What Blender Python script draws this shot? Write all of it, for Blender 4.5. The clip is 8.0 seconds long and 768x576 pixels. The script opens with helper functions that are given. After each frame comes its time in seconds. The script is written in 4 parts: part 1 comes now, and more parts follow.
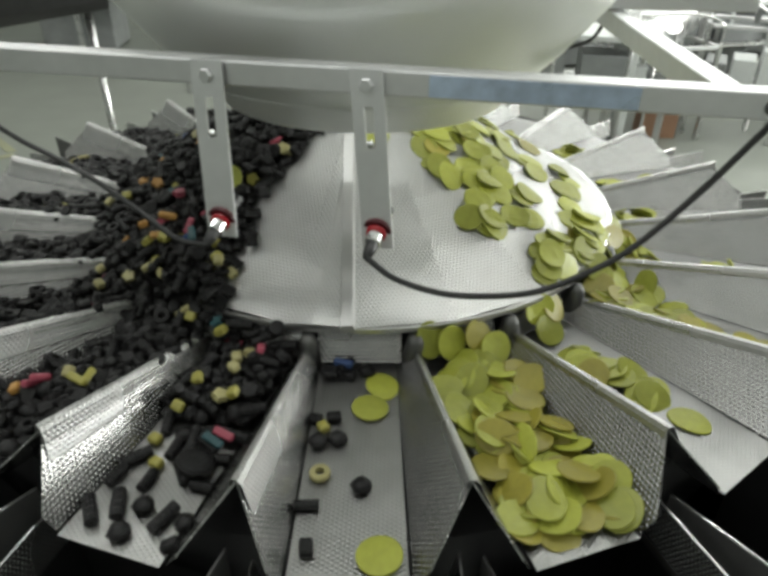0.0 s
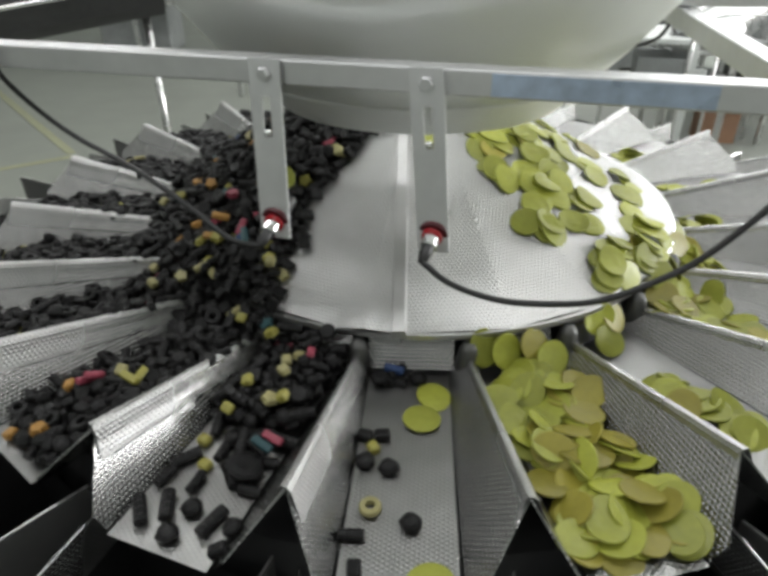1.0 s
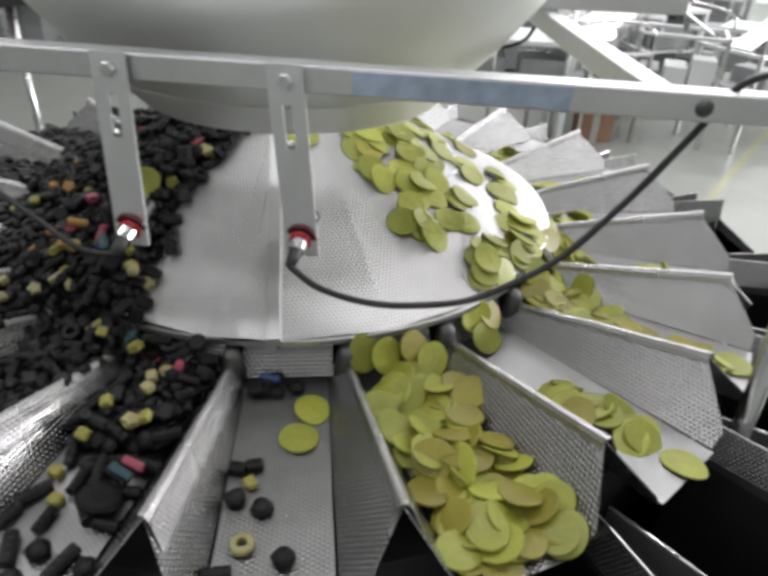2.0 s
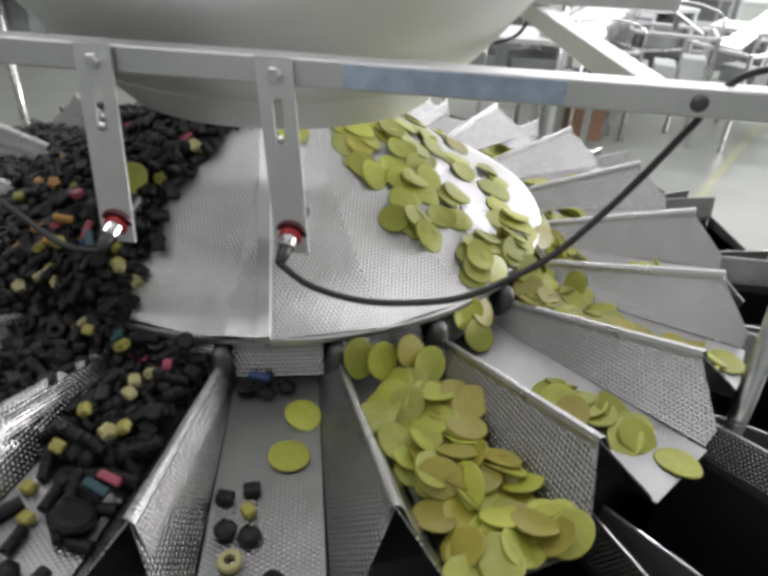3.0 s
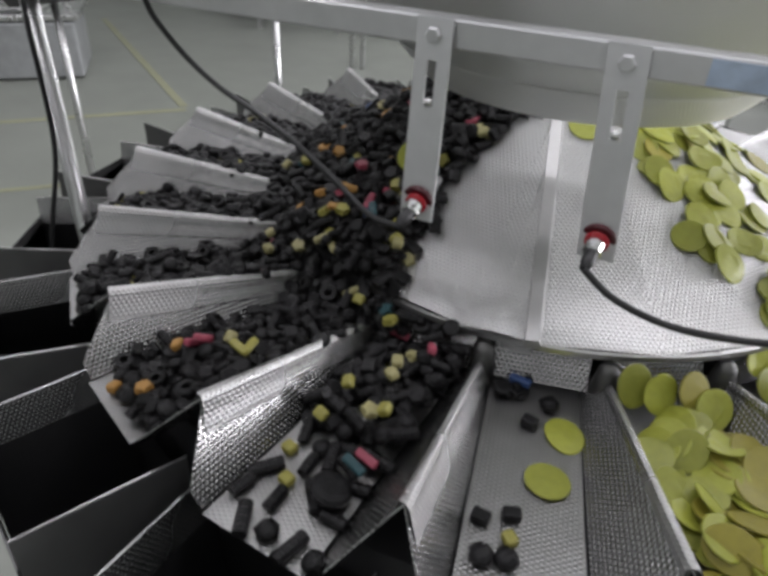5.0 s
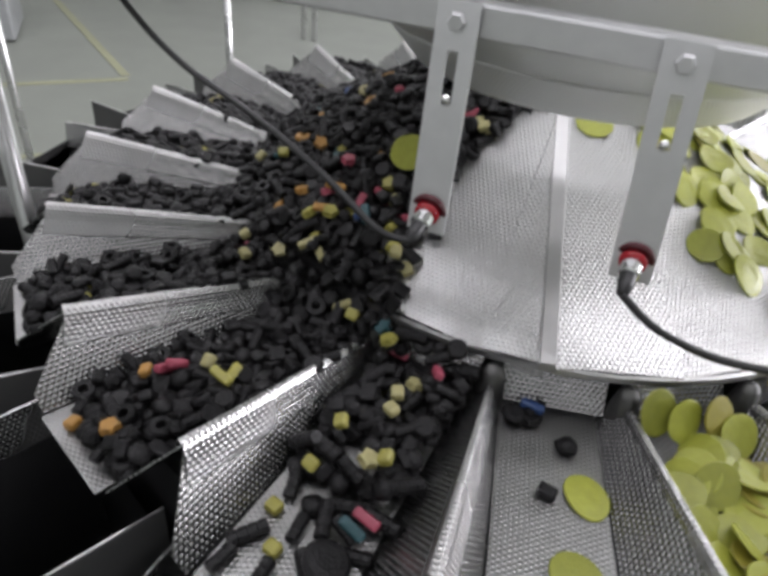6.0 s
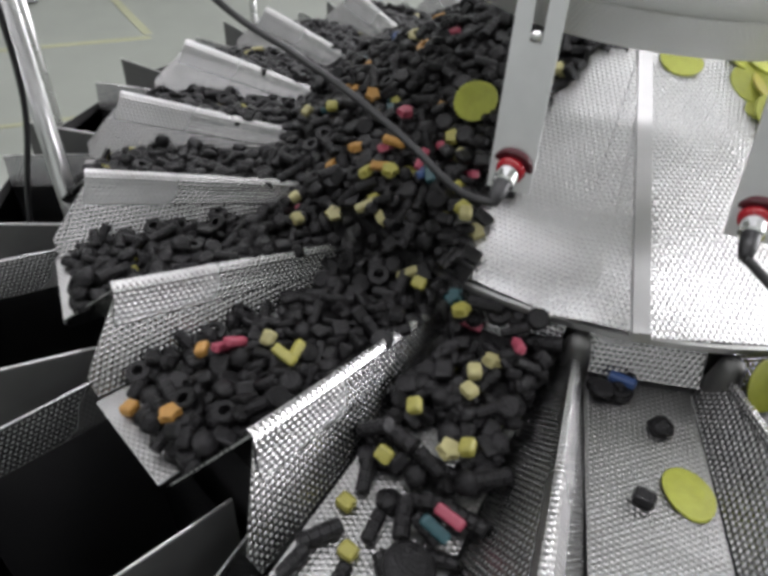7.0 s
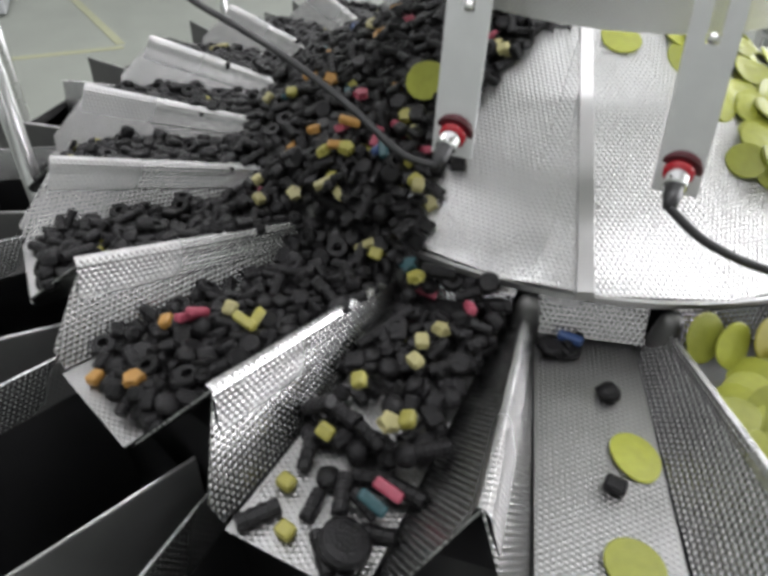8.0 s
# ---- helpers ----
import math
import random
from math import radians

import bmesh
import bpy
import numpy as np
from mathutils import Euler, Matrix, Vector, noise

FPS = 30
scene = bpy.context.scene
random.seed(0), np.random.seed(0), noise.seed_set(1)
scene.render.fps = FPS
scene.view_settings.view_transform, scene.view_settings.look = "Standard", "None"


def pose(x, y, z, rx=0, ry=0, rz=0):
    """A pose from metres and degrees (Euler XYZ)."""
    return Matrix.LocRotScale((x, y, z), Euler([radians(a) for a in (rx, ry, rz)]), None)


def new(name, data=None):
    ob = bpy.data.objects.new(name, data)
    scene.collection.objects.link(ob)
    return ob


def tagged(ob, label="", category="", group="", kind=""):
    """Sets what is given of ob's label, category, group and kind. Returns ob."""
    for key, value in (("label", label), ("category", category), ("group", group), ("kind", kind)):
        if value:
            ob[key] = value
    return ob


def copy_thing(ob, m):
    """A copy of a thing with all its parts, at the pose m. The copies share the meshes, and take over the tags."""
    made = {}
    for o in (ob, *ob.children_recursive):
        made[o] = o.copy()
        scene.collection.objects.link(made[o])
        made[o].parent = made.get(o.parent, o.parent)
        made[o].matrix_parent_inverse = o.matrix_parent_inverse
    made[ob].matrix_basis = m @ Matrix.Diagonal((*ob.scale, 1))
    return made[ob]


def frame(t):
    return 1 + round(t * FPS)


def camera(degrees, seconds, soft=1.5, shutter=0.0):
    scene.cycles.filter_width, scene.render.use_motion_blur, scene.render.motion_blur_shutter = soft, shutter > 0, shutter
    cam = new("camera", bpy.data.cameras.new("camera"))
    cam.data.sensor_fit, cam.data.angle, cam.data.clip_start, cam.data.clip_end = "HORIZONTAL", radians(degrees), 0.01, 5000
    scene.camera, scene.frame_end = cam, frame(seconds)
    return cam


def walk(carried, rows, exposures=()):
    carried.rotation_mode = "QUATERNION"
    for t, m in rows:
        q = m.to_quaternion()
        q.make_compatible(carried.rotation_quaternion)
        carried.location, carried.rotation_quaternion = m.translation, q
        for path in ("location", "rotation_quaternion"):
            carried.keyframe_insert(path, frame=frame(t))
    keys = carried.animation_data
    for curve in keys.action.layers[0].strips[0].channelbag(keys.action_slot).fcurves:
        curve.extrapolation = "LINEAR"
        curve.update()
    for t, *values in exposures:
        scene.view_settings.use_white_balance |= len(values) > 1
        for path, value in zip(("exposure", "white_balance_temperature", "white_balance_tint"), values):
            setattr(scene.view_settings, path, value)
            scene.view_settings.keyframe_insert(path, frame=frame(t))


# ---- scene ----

# ---------- camera ----------
cam = camera(62.0, 8.0, soft=3.9, shutter=0.5)
ROWS = [
    (0.0, 0.1191, -1.0247, 1.9177, 57.49, -0.64, 5.14),
    (0.5, 0.1104, -1.0174, 1.9136, 57.22, -0.92, 5.94),
    (1.0, 0.1063, -1.0099, 1.9086, 57.82, 0.46, 9.08),
    (1.5, 0.1111, -1.0031, 1.9056, 57.75, 0.90, 11.82),
    (1.7, 0.1261, -0.9964, 1.8998, 57.84, -0.79, 7.04),
    (1.8, 0.1345, -0.9898, 1.8997, 57.83, -1.76, 3.85),
    (2.0, 0.1376, -0.9863, 1.9029, 57.85, -2.40, 0.70),
    (2.2, 0.1396, -0.9816, 1.9006, 58.04, -2.78, -0.45),
    (3.5, 0.1287, -0.9784, 1.8952, 57.51, -2.87, 1.32),
    (4.0, 0.0951, -0.9856, 1.8911, 57.98, -1.86, 9.95),
    (4.2, 0.0740, -0.9868, 1.8928, 57.12, -2.28, 14.40),
    (4.5, 0.0477, -0.9771, 1.8764, 55.71, -1.95, 19.00),
    (4.7, 0.0420, -0.9711, 1.8779, 56.16, -2.36, 19.23),
    (5.8, -0.0248, -0.9134, 1.8733, 55.44, -4.17, 17.12),
    (6.0, -0.0426, -0.8950, 1.8654, 54.15, -5.18, 15.30),
    (6.5, -0.0717, -0.8607, 1.8515, 50.90, -4.54, 14.47),
    (7.0, -0.0914, -0.8556, 1.8390, 50.03, -2.49, 16.42),
    (7.5, -0.0834, -0.8705, 1.8333, 51.36, -2.14, 14.90),
    (8.0, -0.0564, -0.8892, 1.8276, 50.80, -2.18, 14.19),
]
walk(cam, [(t, pose(x, y, z, a, b, c)) for t, x, y, z, a, b, c in ROWS],
     exposures=[(0.0, 0.06, 6450, 8), (0.6, 0.10, 6450, 8), (1.3, 0.10, 6250, 17), (2.2, 0.13, 6250, 19), (3.4, 0.02, 6250, 20), (4.0, 0.02, 6200, 21), (4.7, -0.06, 6150, 21), (5.8, 0.24, 6150, 22), (8.0, 0.68, 6200, 18)])

# ---------- world and lamps ----------
world = bpy.data.worlds.new("hall_air")
scene.world = world
world.use_nodes = True
world.node_tree.nodes["Background"].inputs[0].default_value = (0.8, 0.85, 0.82, 1)
world.node_tree.nodes["Background"].inputs[1].default_value = 0.25

CEILING = 5.0
LAMP_WATTS = 73.0


def ceiling_lamp(x, y, sx, sy, watts=LAMP_WATTS):
    d = bpy.data.lights.new("ceiling_lamp", "AREA")
    d.shape, d.size, d.size_y, d.energy = "RECTANGLE", sx, sy, watts
    d.color = (0.985, 0.99, 0.94)
    ob = new("ceiling_lamp", d)
    ob.matrix_world = pose(x, y, CEILING - 0.06)


for ly, lx, f in ((-6.2, -3.0, 0.7), (-6.2, 2.6, 0.4), (-2.9, -3.6, 0.4), (-2.9, -0.6, 0.2), (-2.9, 2.4, 0.1), (-0.4, -3.6, 0.35), (-0.4, -0.6, 0.42), (-0.4, 1.9, 0.35), (2.1, -3.8, 0.5), (2.1, -1.0, 0.9), (2.1, 1.6, 0.9),
                  (4.8, -3.6, 0.35), (4.8, 1.4, 0.8), (4.8, 5.0, 0.9), (7.6, -3.0, 0.35), (7.6, 3.4, 1.2), (7.6, 7.4, 1.4), (10.6, 3.0, 2.6), (10.6, 7.4, 2.8)):
    ceiling_lamp(lx, ly, 2.4, 0.50, LAMP_WATTS * f)

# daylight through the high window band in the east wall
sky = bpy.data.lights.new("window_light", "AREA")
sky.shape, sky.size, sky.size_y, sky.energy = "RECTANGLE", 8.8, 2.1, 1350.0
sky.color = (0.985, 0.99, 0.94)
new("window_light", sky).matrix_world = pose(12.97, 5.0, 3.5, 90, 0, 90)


# ---------- materials ----------
def material(name, base=(0.5, 0.5, 0.5), rough=0.5, metal=0.0, noise_scale=40.0, vary=0.12, bump=0.0, bump_scale=200.0,
             emit=None, island=0.0, spec=0.5, objrand=0.0, rough_vary=0.1):
    m = bpy.data.materials.new(name)
    m.use_nodes = True
    nt = m.node_tree
    N, L = nt.nodes, nt.links
    b = N["Principled BSDF"]
    b.inputs["Metallic"].default_value = metal
    b.inputs["Specular IOR Level"].default_value = spec
    tc = N.new("ShaderNodeTexCoord")
    n1 = N.new("ShaderNodeTexNoise")
    n1.inputs["Scale"].default_value = noise_scale
    n1.inputs["Detail"].default_value = 4
    n2 = N.new("ShaderNodeTexNoise")
    n2.inputs["Scale"].default_value = noise_scale * 0.13
    n2.inputs["Detail"].default_value = 3
    for n in (n1, n2):
        L.new(tc.outputs["Object"], n.inputs["Vector"])
    mix = N.new("ShaderNodeMath")
    mix.operation = "ADD"
    L.new(n1.outputs["Fac"], mix.inputs[0])
    L.new(n2.outputs["Fac"], mix.inputs[1])
    rng = N.new("ShaderNodeMapRange")
    rng.inputs["From Min"].default_value, rng.inputs["From Max"].default_value = 0.6, 1.4
    rng.inputs["To Min"].default_value, rng.inputs["To Max"].default_value = 1 - vary, 1 + vary
    L.new(mix.outputs[0], rng.inputs["Value"])
    val = rng.outputs["Result"]
    if island or objrand:
        src = N.new("ShaderNodeNewGeometry").outputs["Random Per Island"] if island else N.new("ShaderNodeObjectInfo").outputs["Random"]
        r2 = N.new("ShaderNodeMapRange")
        k = island or objrand
        r2.inputs["To Min"].default_value, r2.inputs["To Max"].default_value = 1 - k, 1 + k
        L.new(src, r2.inputs["Value"])
        mu = N.new("ShaderNodeMath")
        mu.operation = "MULTIPLY"
        L.new(val, mu.inputs[0])
        L.new(r2.outputs["Result"], mu.inputs[1])
        val = mu.outputs[0]
    col = N.new("ShaderNodeVectorMath")
    col.operation = "SCALE"
    col.inputs[0].default_value = base
    L.new(val, col.inputs["Scale"])
    L.new(col.outputs["Vector"], b.inputs["Base Color"])
    rr = N.new("ShaderNodeMapRange")
    rr.inputs["From Min"].default_value, rr.inputs["From Max"].default_value = 0.3, 0.7
    rr.inputs["To Min"].default_value, rr.inputs["To Max"].default_value = max(0.03, rough - rough_vary), min(1, rough + rough_vary)
    L.new(n2.outputs["Fac"], rr.inputs["Value"])
    L.new(rr.outputs["Result"], b.inputs["Roughness"])
    if bump:
        n3 = N.new("ShaderNodeTexNoise")
        n3.inputs["Scale"].default_value = bump_scale
        n3.inputs["Detail"].default_value = 3
        L.new(tc.outputs["Object"], n3.inputs["Vector"])
        bp = N.new("ShaderNodeBump")
        bp.inputs["Strength"].default_value = 0.6
        bp.inputs["Distance"].default_value = bump
        L.new(n3.outputs["Fac"], bp.inputs["Height"])
        L.new(bp.outputs["Normal"], b.inputs["Normal"])
    if emit:
        b.inputs["Emission Color"].default_value = (*emit[:3], 1)
        b.inputs["Emission Strength"].default_value = emit[3]
    return m


def dimple(m, pitch=0.0050, height=0.0007, fill=0.46):
    """Adds pressed round knobs in staggered rows, laid out in metres on the plate."""
    nt = m.node_tree
    N, L = nt.nodes, nt.links
    uv = N.new("ShaderNodeUVMap")
    uv.uv_map = "metres"
    dist = []
    for off in (0.0, 0.5):
        ad = N.new("ShaderNodeVectorMath")
        ad.operation = "MULTIPLY_ADD"
        ad.inputs[1].default_value = (1 / pitch, 1 / (pitch * 1.732), 0)
        ad.inputs[2].default_value = (off, off, 0)
        L.new(uv.outputs["UV"], ad.inputs[0])
        fr = N.new("ShaderNodeVectorMath")
        fr.operation = "FRACTION"
        L.new(ad.outputs["Vector"], fr.inputs[0])
        ce = N.new("ShaderNodeVectorMath")
        ce.operation = "MULTIPLY_ADD"
        ce.inputs[1].default_value = (1, 1.732, 0)
        ce.inputs[2].default_value = (-0.5, -0.866, 0)
        L.new(fr.outputs["Vector"], ce.inputs[0])
        le = N.new("ShaderNodeVectorMath")
        le.operation = "LENGTH"
        L.new(ce.outputs["Vector"], le.inputs[0])
        dist.append(le.outputs["Value"])
    mn = N.new("ShaderNodeMath")
    mn.operation = "MINIMUM"
    L.new(dist[0], mn.inputs[0])
    L.new(dist[1], mn.inputs[1])
    mr = N.new("ShaderNodeMapRange")
    mr.interpolation_type = "SMOOTHSTEP"
    mr.inputs["From Min"].default_value, mr.inputs["From Max"].default_value = 0.0, fill
    mr.inputs["To Min"].default_value, mr.inputs["To Max"].default_value = 1.0, 0.0
    L.new(mn.outputs[0], mr.inputs["Value"])
    bp = N.new("ShaderNodeBump")
    bp.inputs["Strength"].default_value = 1.0
    bp.inputs["Distance"].default_value = height
    L.new(mr.outputs["Result"], bp.inputs["Height"])
    L.new(bp.outputs["Normal"], N["Principled BSDF"].inputs["Normal"])
    return m


# pan walls and floors: base darkened, the weaker light there put into the colour
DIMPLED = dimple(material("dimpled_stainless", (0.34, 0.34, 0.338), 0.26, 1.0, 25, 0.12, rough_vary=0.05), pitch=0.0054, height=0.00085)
# same steel for the cone, lightened to carry the stronger light on it
CONESTEEL = dimple(material("lit_dimpled_stainless", (0.52, 0.52, 0.516), 0.30, 1.0, 20, 0.10, rough_vary=0.05), pitch=0.0054, height=0.0012)
PANFLOOR = dimple(material("shaded_dimpled_stainless", (0.27, 0.27, 0.267), 0.34, 1.0, 25, 0.16, rough_vary=0.07), height=0.0005)
# lip base is lighter than the walls, its glints painted into the colour
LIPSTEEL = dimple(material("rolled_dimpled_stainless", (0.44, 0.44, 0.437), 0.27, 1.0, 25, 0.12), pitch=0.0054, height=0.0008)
FUNNELSTEEL = dimple(material("pale_dimpled_stainless", (0.84, 0.85, 0.84), 0.45, 0.4, 8, 0.10), height=0.0006)
STEEL = material("brushed_stainless", (0.60, 0.60, 0.60), 0.30, 1.0, 60, 0.08, bump=0.0002, bump_scale=400)
POLISHED = material("satin_stainless", (0.86, 0.88, 0.86), 0.50, 0.35, 6, 0.08, bump=0.0003, bump_scale=300)
STRAP = material("brushed_aluminium", (0.74, 0.74, 0.75), 0.52, 1.0, 60, 0.06)
DIVIDER = material("worn_plain_steel", (0.50, 0.50, 0.495), 0.46, 1.0, 30, 0.10)
HOPSTEEL = dimple(material("grimy_dimpled_steel", (0.42, 0.42, 0.42), 0.28, 1.0, 25, 0.18), height=0.0008)
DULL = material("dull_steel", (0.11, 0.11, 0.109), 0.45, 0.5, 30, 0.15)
NOSE = material("dark_nose_steel", (0.13, 0.13, 0.127), 0.55, 1.0, 40, 0.2)
BLACKMETAL_AND_SHADE = material("black_housing_and_shade", (0.028, 0.028, 0.029), 0.6, 0.0, 20, 0.2)
FILM = material("blue_protective_film", (0.50, 0.60, 0.76), 0.35, 0.35, 60, 0.30)
RUBBER = material("black_cable_rubber", (0.015, 0.015, 0.016), 0.45, 0.0, 200, 0.15)
CHROME = material("chrome", (0.8, 0.8, 0.8), 0.12, 1.0, 50, 0.05)
RED = material("red_sensor_ring", (0.24, 0.01, 0.015), 0.25, 0.0, 50, 0.1, emit=(1.0, 0.03, 0.05, 0.05))
DARKCANDY = material("liquorice", (0.0080, 0.0077, 0.0083), 0.40, 0.0, 320, 0.50, bump=0.0022, bump_scale=330, objrand=0.5, spec=0.22)
DARKMASS = material("liquorice_joined", (0.0080, 0.0077, 0.0083), 0.40, 0.0, 320, 0.50, bump=0.0022, bump_scale=330, island=0.5, spec=0.22)
SWEETS = [material("yellow_sweet", (0.26, 0.24, 0.048), 0.5, 0, 200, 0.15, bump=0.0008),
          material("cream_sweet", (0.30, 0.275, 0.125), 0.5, 0, 200, 0.15, bump=0.0008),
          material("pink_sweet", (0.29, 0.050, 0.080), 0.5, 0, 200, 0.15, bump=0.0008),
          material("orange_sweet", (0.36, 0.19, 0.045), 0.5, 0, 200, 0.15, bump=0.0008),
          material("blue_sweet", (0.018, 0.045, 0.13), 0.5, 0, 200, 0.15, bump=0.0008),
          material("teal_sweet", (0.012, 0.055, 0.065), 0.5, 0, 200, 0.15, bump=0.0008)]
LIME = material("lime_jelly", (0.285, 0.305, 0.040), 0.42, 0.0, 120, 0.14, bump=0.0005, bump_scale=500, objrand=0.24)
LIMEOLD = material("yellowed_jelly", (0.245, 0.218, 0.028), 0.45, 0.0, 120, 0.14, bump=0.0005, bump_scale=500, objrand=0.2)
FLOOR = material("epoxy_floor", (0.215, 0.228, 0.202), 0.42, 0.0, 3, 0.10, bump=0.0006, bump_scale=60)
WALL = material("wall_paint", (0.72, 0.76, 0.72), 0.6, 0.0, 2, 0.05)
CEIL = material("ceiling_panels", (0.60, 0.61, 0.60), 0.8, 0.0, 2, 0.08)
WHITE = material("white_enamel", (0.58, 0.60, 0.59), 0.4, 0.0, 5, 0.08)
TAPE = material("yellow_floor_tape", (0.27, 0.275, 0.18), 0.5, 0.0, 20, 0.15)
TUBE = material("lamp_diffuser", (0.9, 0.9, 0.9), 0.5, 0, emit=(1, 0.98, 0.95, 3.0))
DARKRED = material("dark_red_plastic", (0.06, 0.006, 0.010), 0.35, 0.0, 60, 0.15)
REDSIGN = material("red_lamp_cap", (0.6, 0.03, 0.03), 0.4, 0, emit=(1, 0.05, 0.05, 0.8))
DARKGREY = material("grey_machine", (0.26, 0.27, 0.27), 0.5, 0.3, 10, 0.2)
BROWN = material("brown_carton", (0.28, 0.16, 0.10), 0.8, 0.0, 10, 0.2)


# ---------- mesh helpers ----------
def finish(name, bm, mat, parent=None, label="", smooth=False, matrix=None):
    me = bpy.data.meshes.new(name)
    bm.normal_update()
    bm.to_mesh(me)
    bm.free()
    for m in (mat if isinstance(mat, (list, tuple)) else [mat]):
        me.materials.append(m)
    if smooth:
        for f in me.polygons:
            f.use_smooth = True
    ob = new(name, me)
    if parent:
        ob.parent = parent
    if matrix is not None:
        ob.matrix_basis = matrix
    if label:
        tagged(ob, label)
    return ob


def part(name, bm, mat, parent, label="", smooth=False, matrix=None):
    return finish(name, bm, mat, parent, label, smooth, matrix)


def empty(name, label, category, group="", kind="", matrix=None):
    e = new(name)
    e.empty_display_size = 0.05
    if matrix is not None:
        e.matrix_basis = matrix
    return tagged(e, label, category, group, kind)


def sheet(bm, quad, thick, flip=False, start=(0.0, 0.0)):
    """A plate of that thickness on a flat outline, measured out in metres for its relief."""
    uvl = bm.loops.layers.uv.get("metres") or bm.loops.layers.uv.new("metres")
    q = [Vector(v) for v in quad]
    n = (q[1] - q[0]).cross(q[-1] - q[0]).normalized()
    if flip:
        n = -n
    e1 = (q[1] - q[0]).normalized()
    e2 = n.cross(e1)
    top = [bm.verts.new(v) for v in q]
    low = [bm.verts.new(v - n * thick) for v in q]
    k = len(q)
    faces = [bm.faces.new(top[::-1] if flip else top), bm.faces.new(low if flip else low[::-1])]
    for i in range(k):
        j = (i + 1) % k
        f = (top[i], low[i], low[j], top[j])
        faces.append(bm.faces.new(f[::-1] if flip else f))
    for f in faces:
        for lp in f.loops:
            d = lp.vert.co - q[0]
            lp[uvl].uv = (d.dot(e1) + start[0], d.dot(e2) + start[1])
    return faces


def boxes(bm, cx, cy, cz, sx, sy, sz, bevel=0.0, matrix=None):
    r = bmesh.ops.create_cube(bm, size=1.0)
    vs = r["verts"]
    for v in vs:
        v.co = Vector((v.co.x * sx + cx, v.co.y * sy + cy, v.co.z * sz + cz))
    if bevel:
        es = list({e for v in vs for e in v.link_edges})
        out = bmesh.ops.bevel(bm, geom=es, offset=bevel, segments=2, affect="EDGES", profile=0.5)
        vs = list({v for f in out["faces"] for v in f.verts} | {v for v in vs if v.is_valid})
    if matrix is not None:
        bmesh.ops.transform(bm, matrix=matrix, verts=vs)
    return vs


def lathe(bm, profile, seg=48, matrix=None, close=False):
    """Turn (r, z) pairs round z."""
    uvl = bm.loops.layers.uv.get("metres") or bm.loops.layers.uv.new("metres")
    rings = []
    for r, z in profile:
        rings.append([bm.verts.new((r * math.cos(2 * math.pi * i / seg), r * math.sin(2 * math.pi * i / seg), z)) for i in range(seg)])
    pairs = list(zip(range(len(rings) - 1), range(1, len(rings))))
    if close:
        pairs.append((len(rings) - 1, 0))
    dist = [0.0]
    for (r0, z0), (r1, z1) in zip(profile, profile[1:]):
        dist.append(dist[-1] + math.hypot(r1 - r0, z1 - z0))
    for a, b in pairs:
        for i in range(seg):
            j = (i + 1) % seg
            f = bm.faces.new((rings[a][i], rings[a][j], rings[b][j], rings[b][i]))
            mr = 0.5 * (profile[a][0] + profile[b][0])
            for lp, (ii, k) in zip(f.loops, ((i, a), (i + 1, a), (i + 1, b), (i, b))):
                lp[uvl].uv = (2 * math.pi * ii / seg * mr, dist[k])
    if matrix is not None:
        bmesh.ops.transform(bm, matrix=matrix, verts=[v for r in rings for v in r])


def tube(bm, pts, radius, seg=10, caps=True):
    """A round bar along points (smoothed)."""
    P = [Vector(p) for p in pts]
    rings = []
    side = None
    for i, p in enumerate(P):
        d = (P[min(i + 1, len(P) - 1)] - P[max(i - 1, 0)]).normalized()
        if side is None:
            side = d.cross(Vector((0, 0, 1)))
            if side.length < 1e-3:
                side = d.cross(Vector((1, 0, 0)))
        side = (side - d * side.dot(d)).normalized()
        up = d.cross(side)
        rings.append([bm.verts.new(p + radius * (math.cos(2 * math.pi * k / seg) * side + math.sin(2 * math.pi * k / seg) * up)) for k in range(seg)])
    for a, b in zip(rings, rings[1:]):
        for k in range(seg):
            bm.faces.new((a[k], a[(k + 1) % seg], b[(k + 1) % seg], b[k]))
    if caps:
        bm.faces.new(rings[0][::-1])
        bm.faces.new(rings[-1])


def curve_points(ctrl, n=12):
    """Catmull-Rom through the control points."""
    C = [Vector(c) for c in ctrl]
    C = [C[0] * 2 - C[1]] + C + [C[-1] * 2 - C[-2]]
    out = []
    for i in range(1, len(C) - 2):
        p0, p1, p2, p3 = C[i - 1:i + 3]
        for k in range(n):
            t = k / n
            out.append(0.5 * (2 * p1 + (p2 - p0) * t + (2 * p0 - 5 * p1 + 4 * p2 - p3) * t * t + (3 * p1 - p0 - 3 * p2 + p3) * t ** 3))
    out.append(C[-2])
    return out


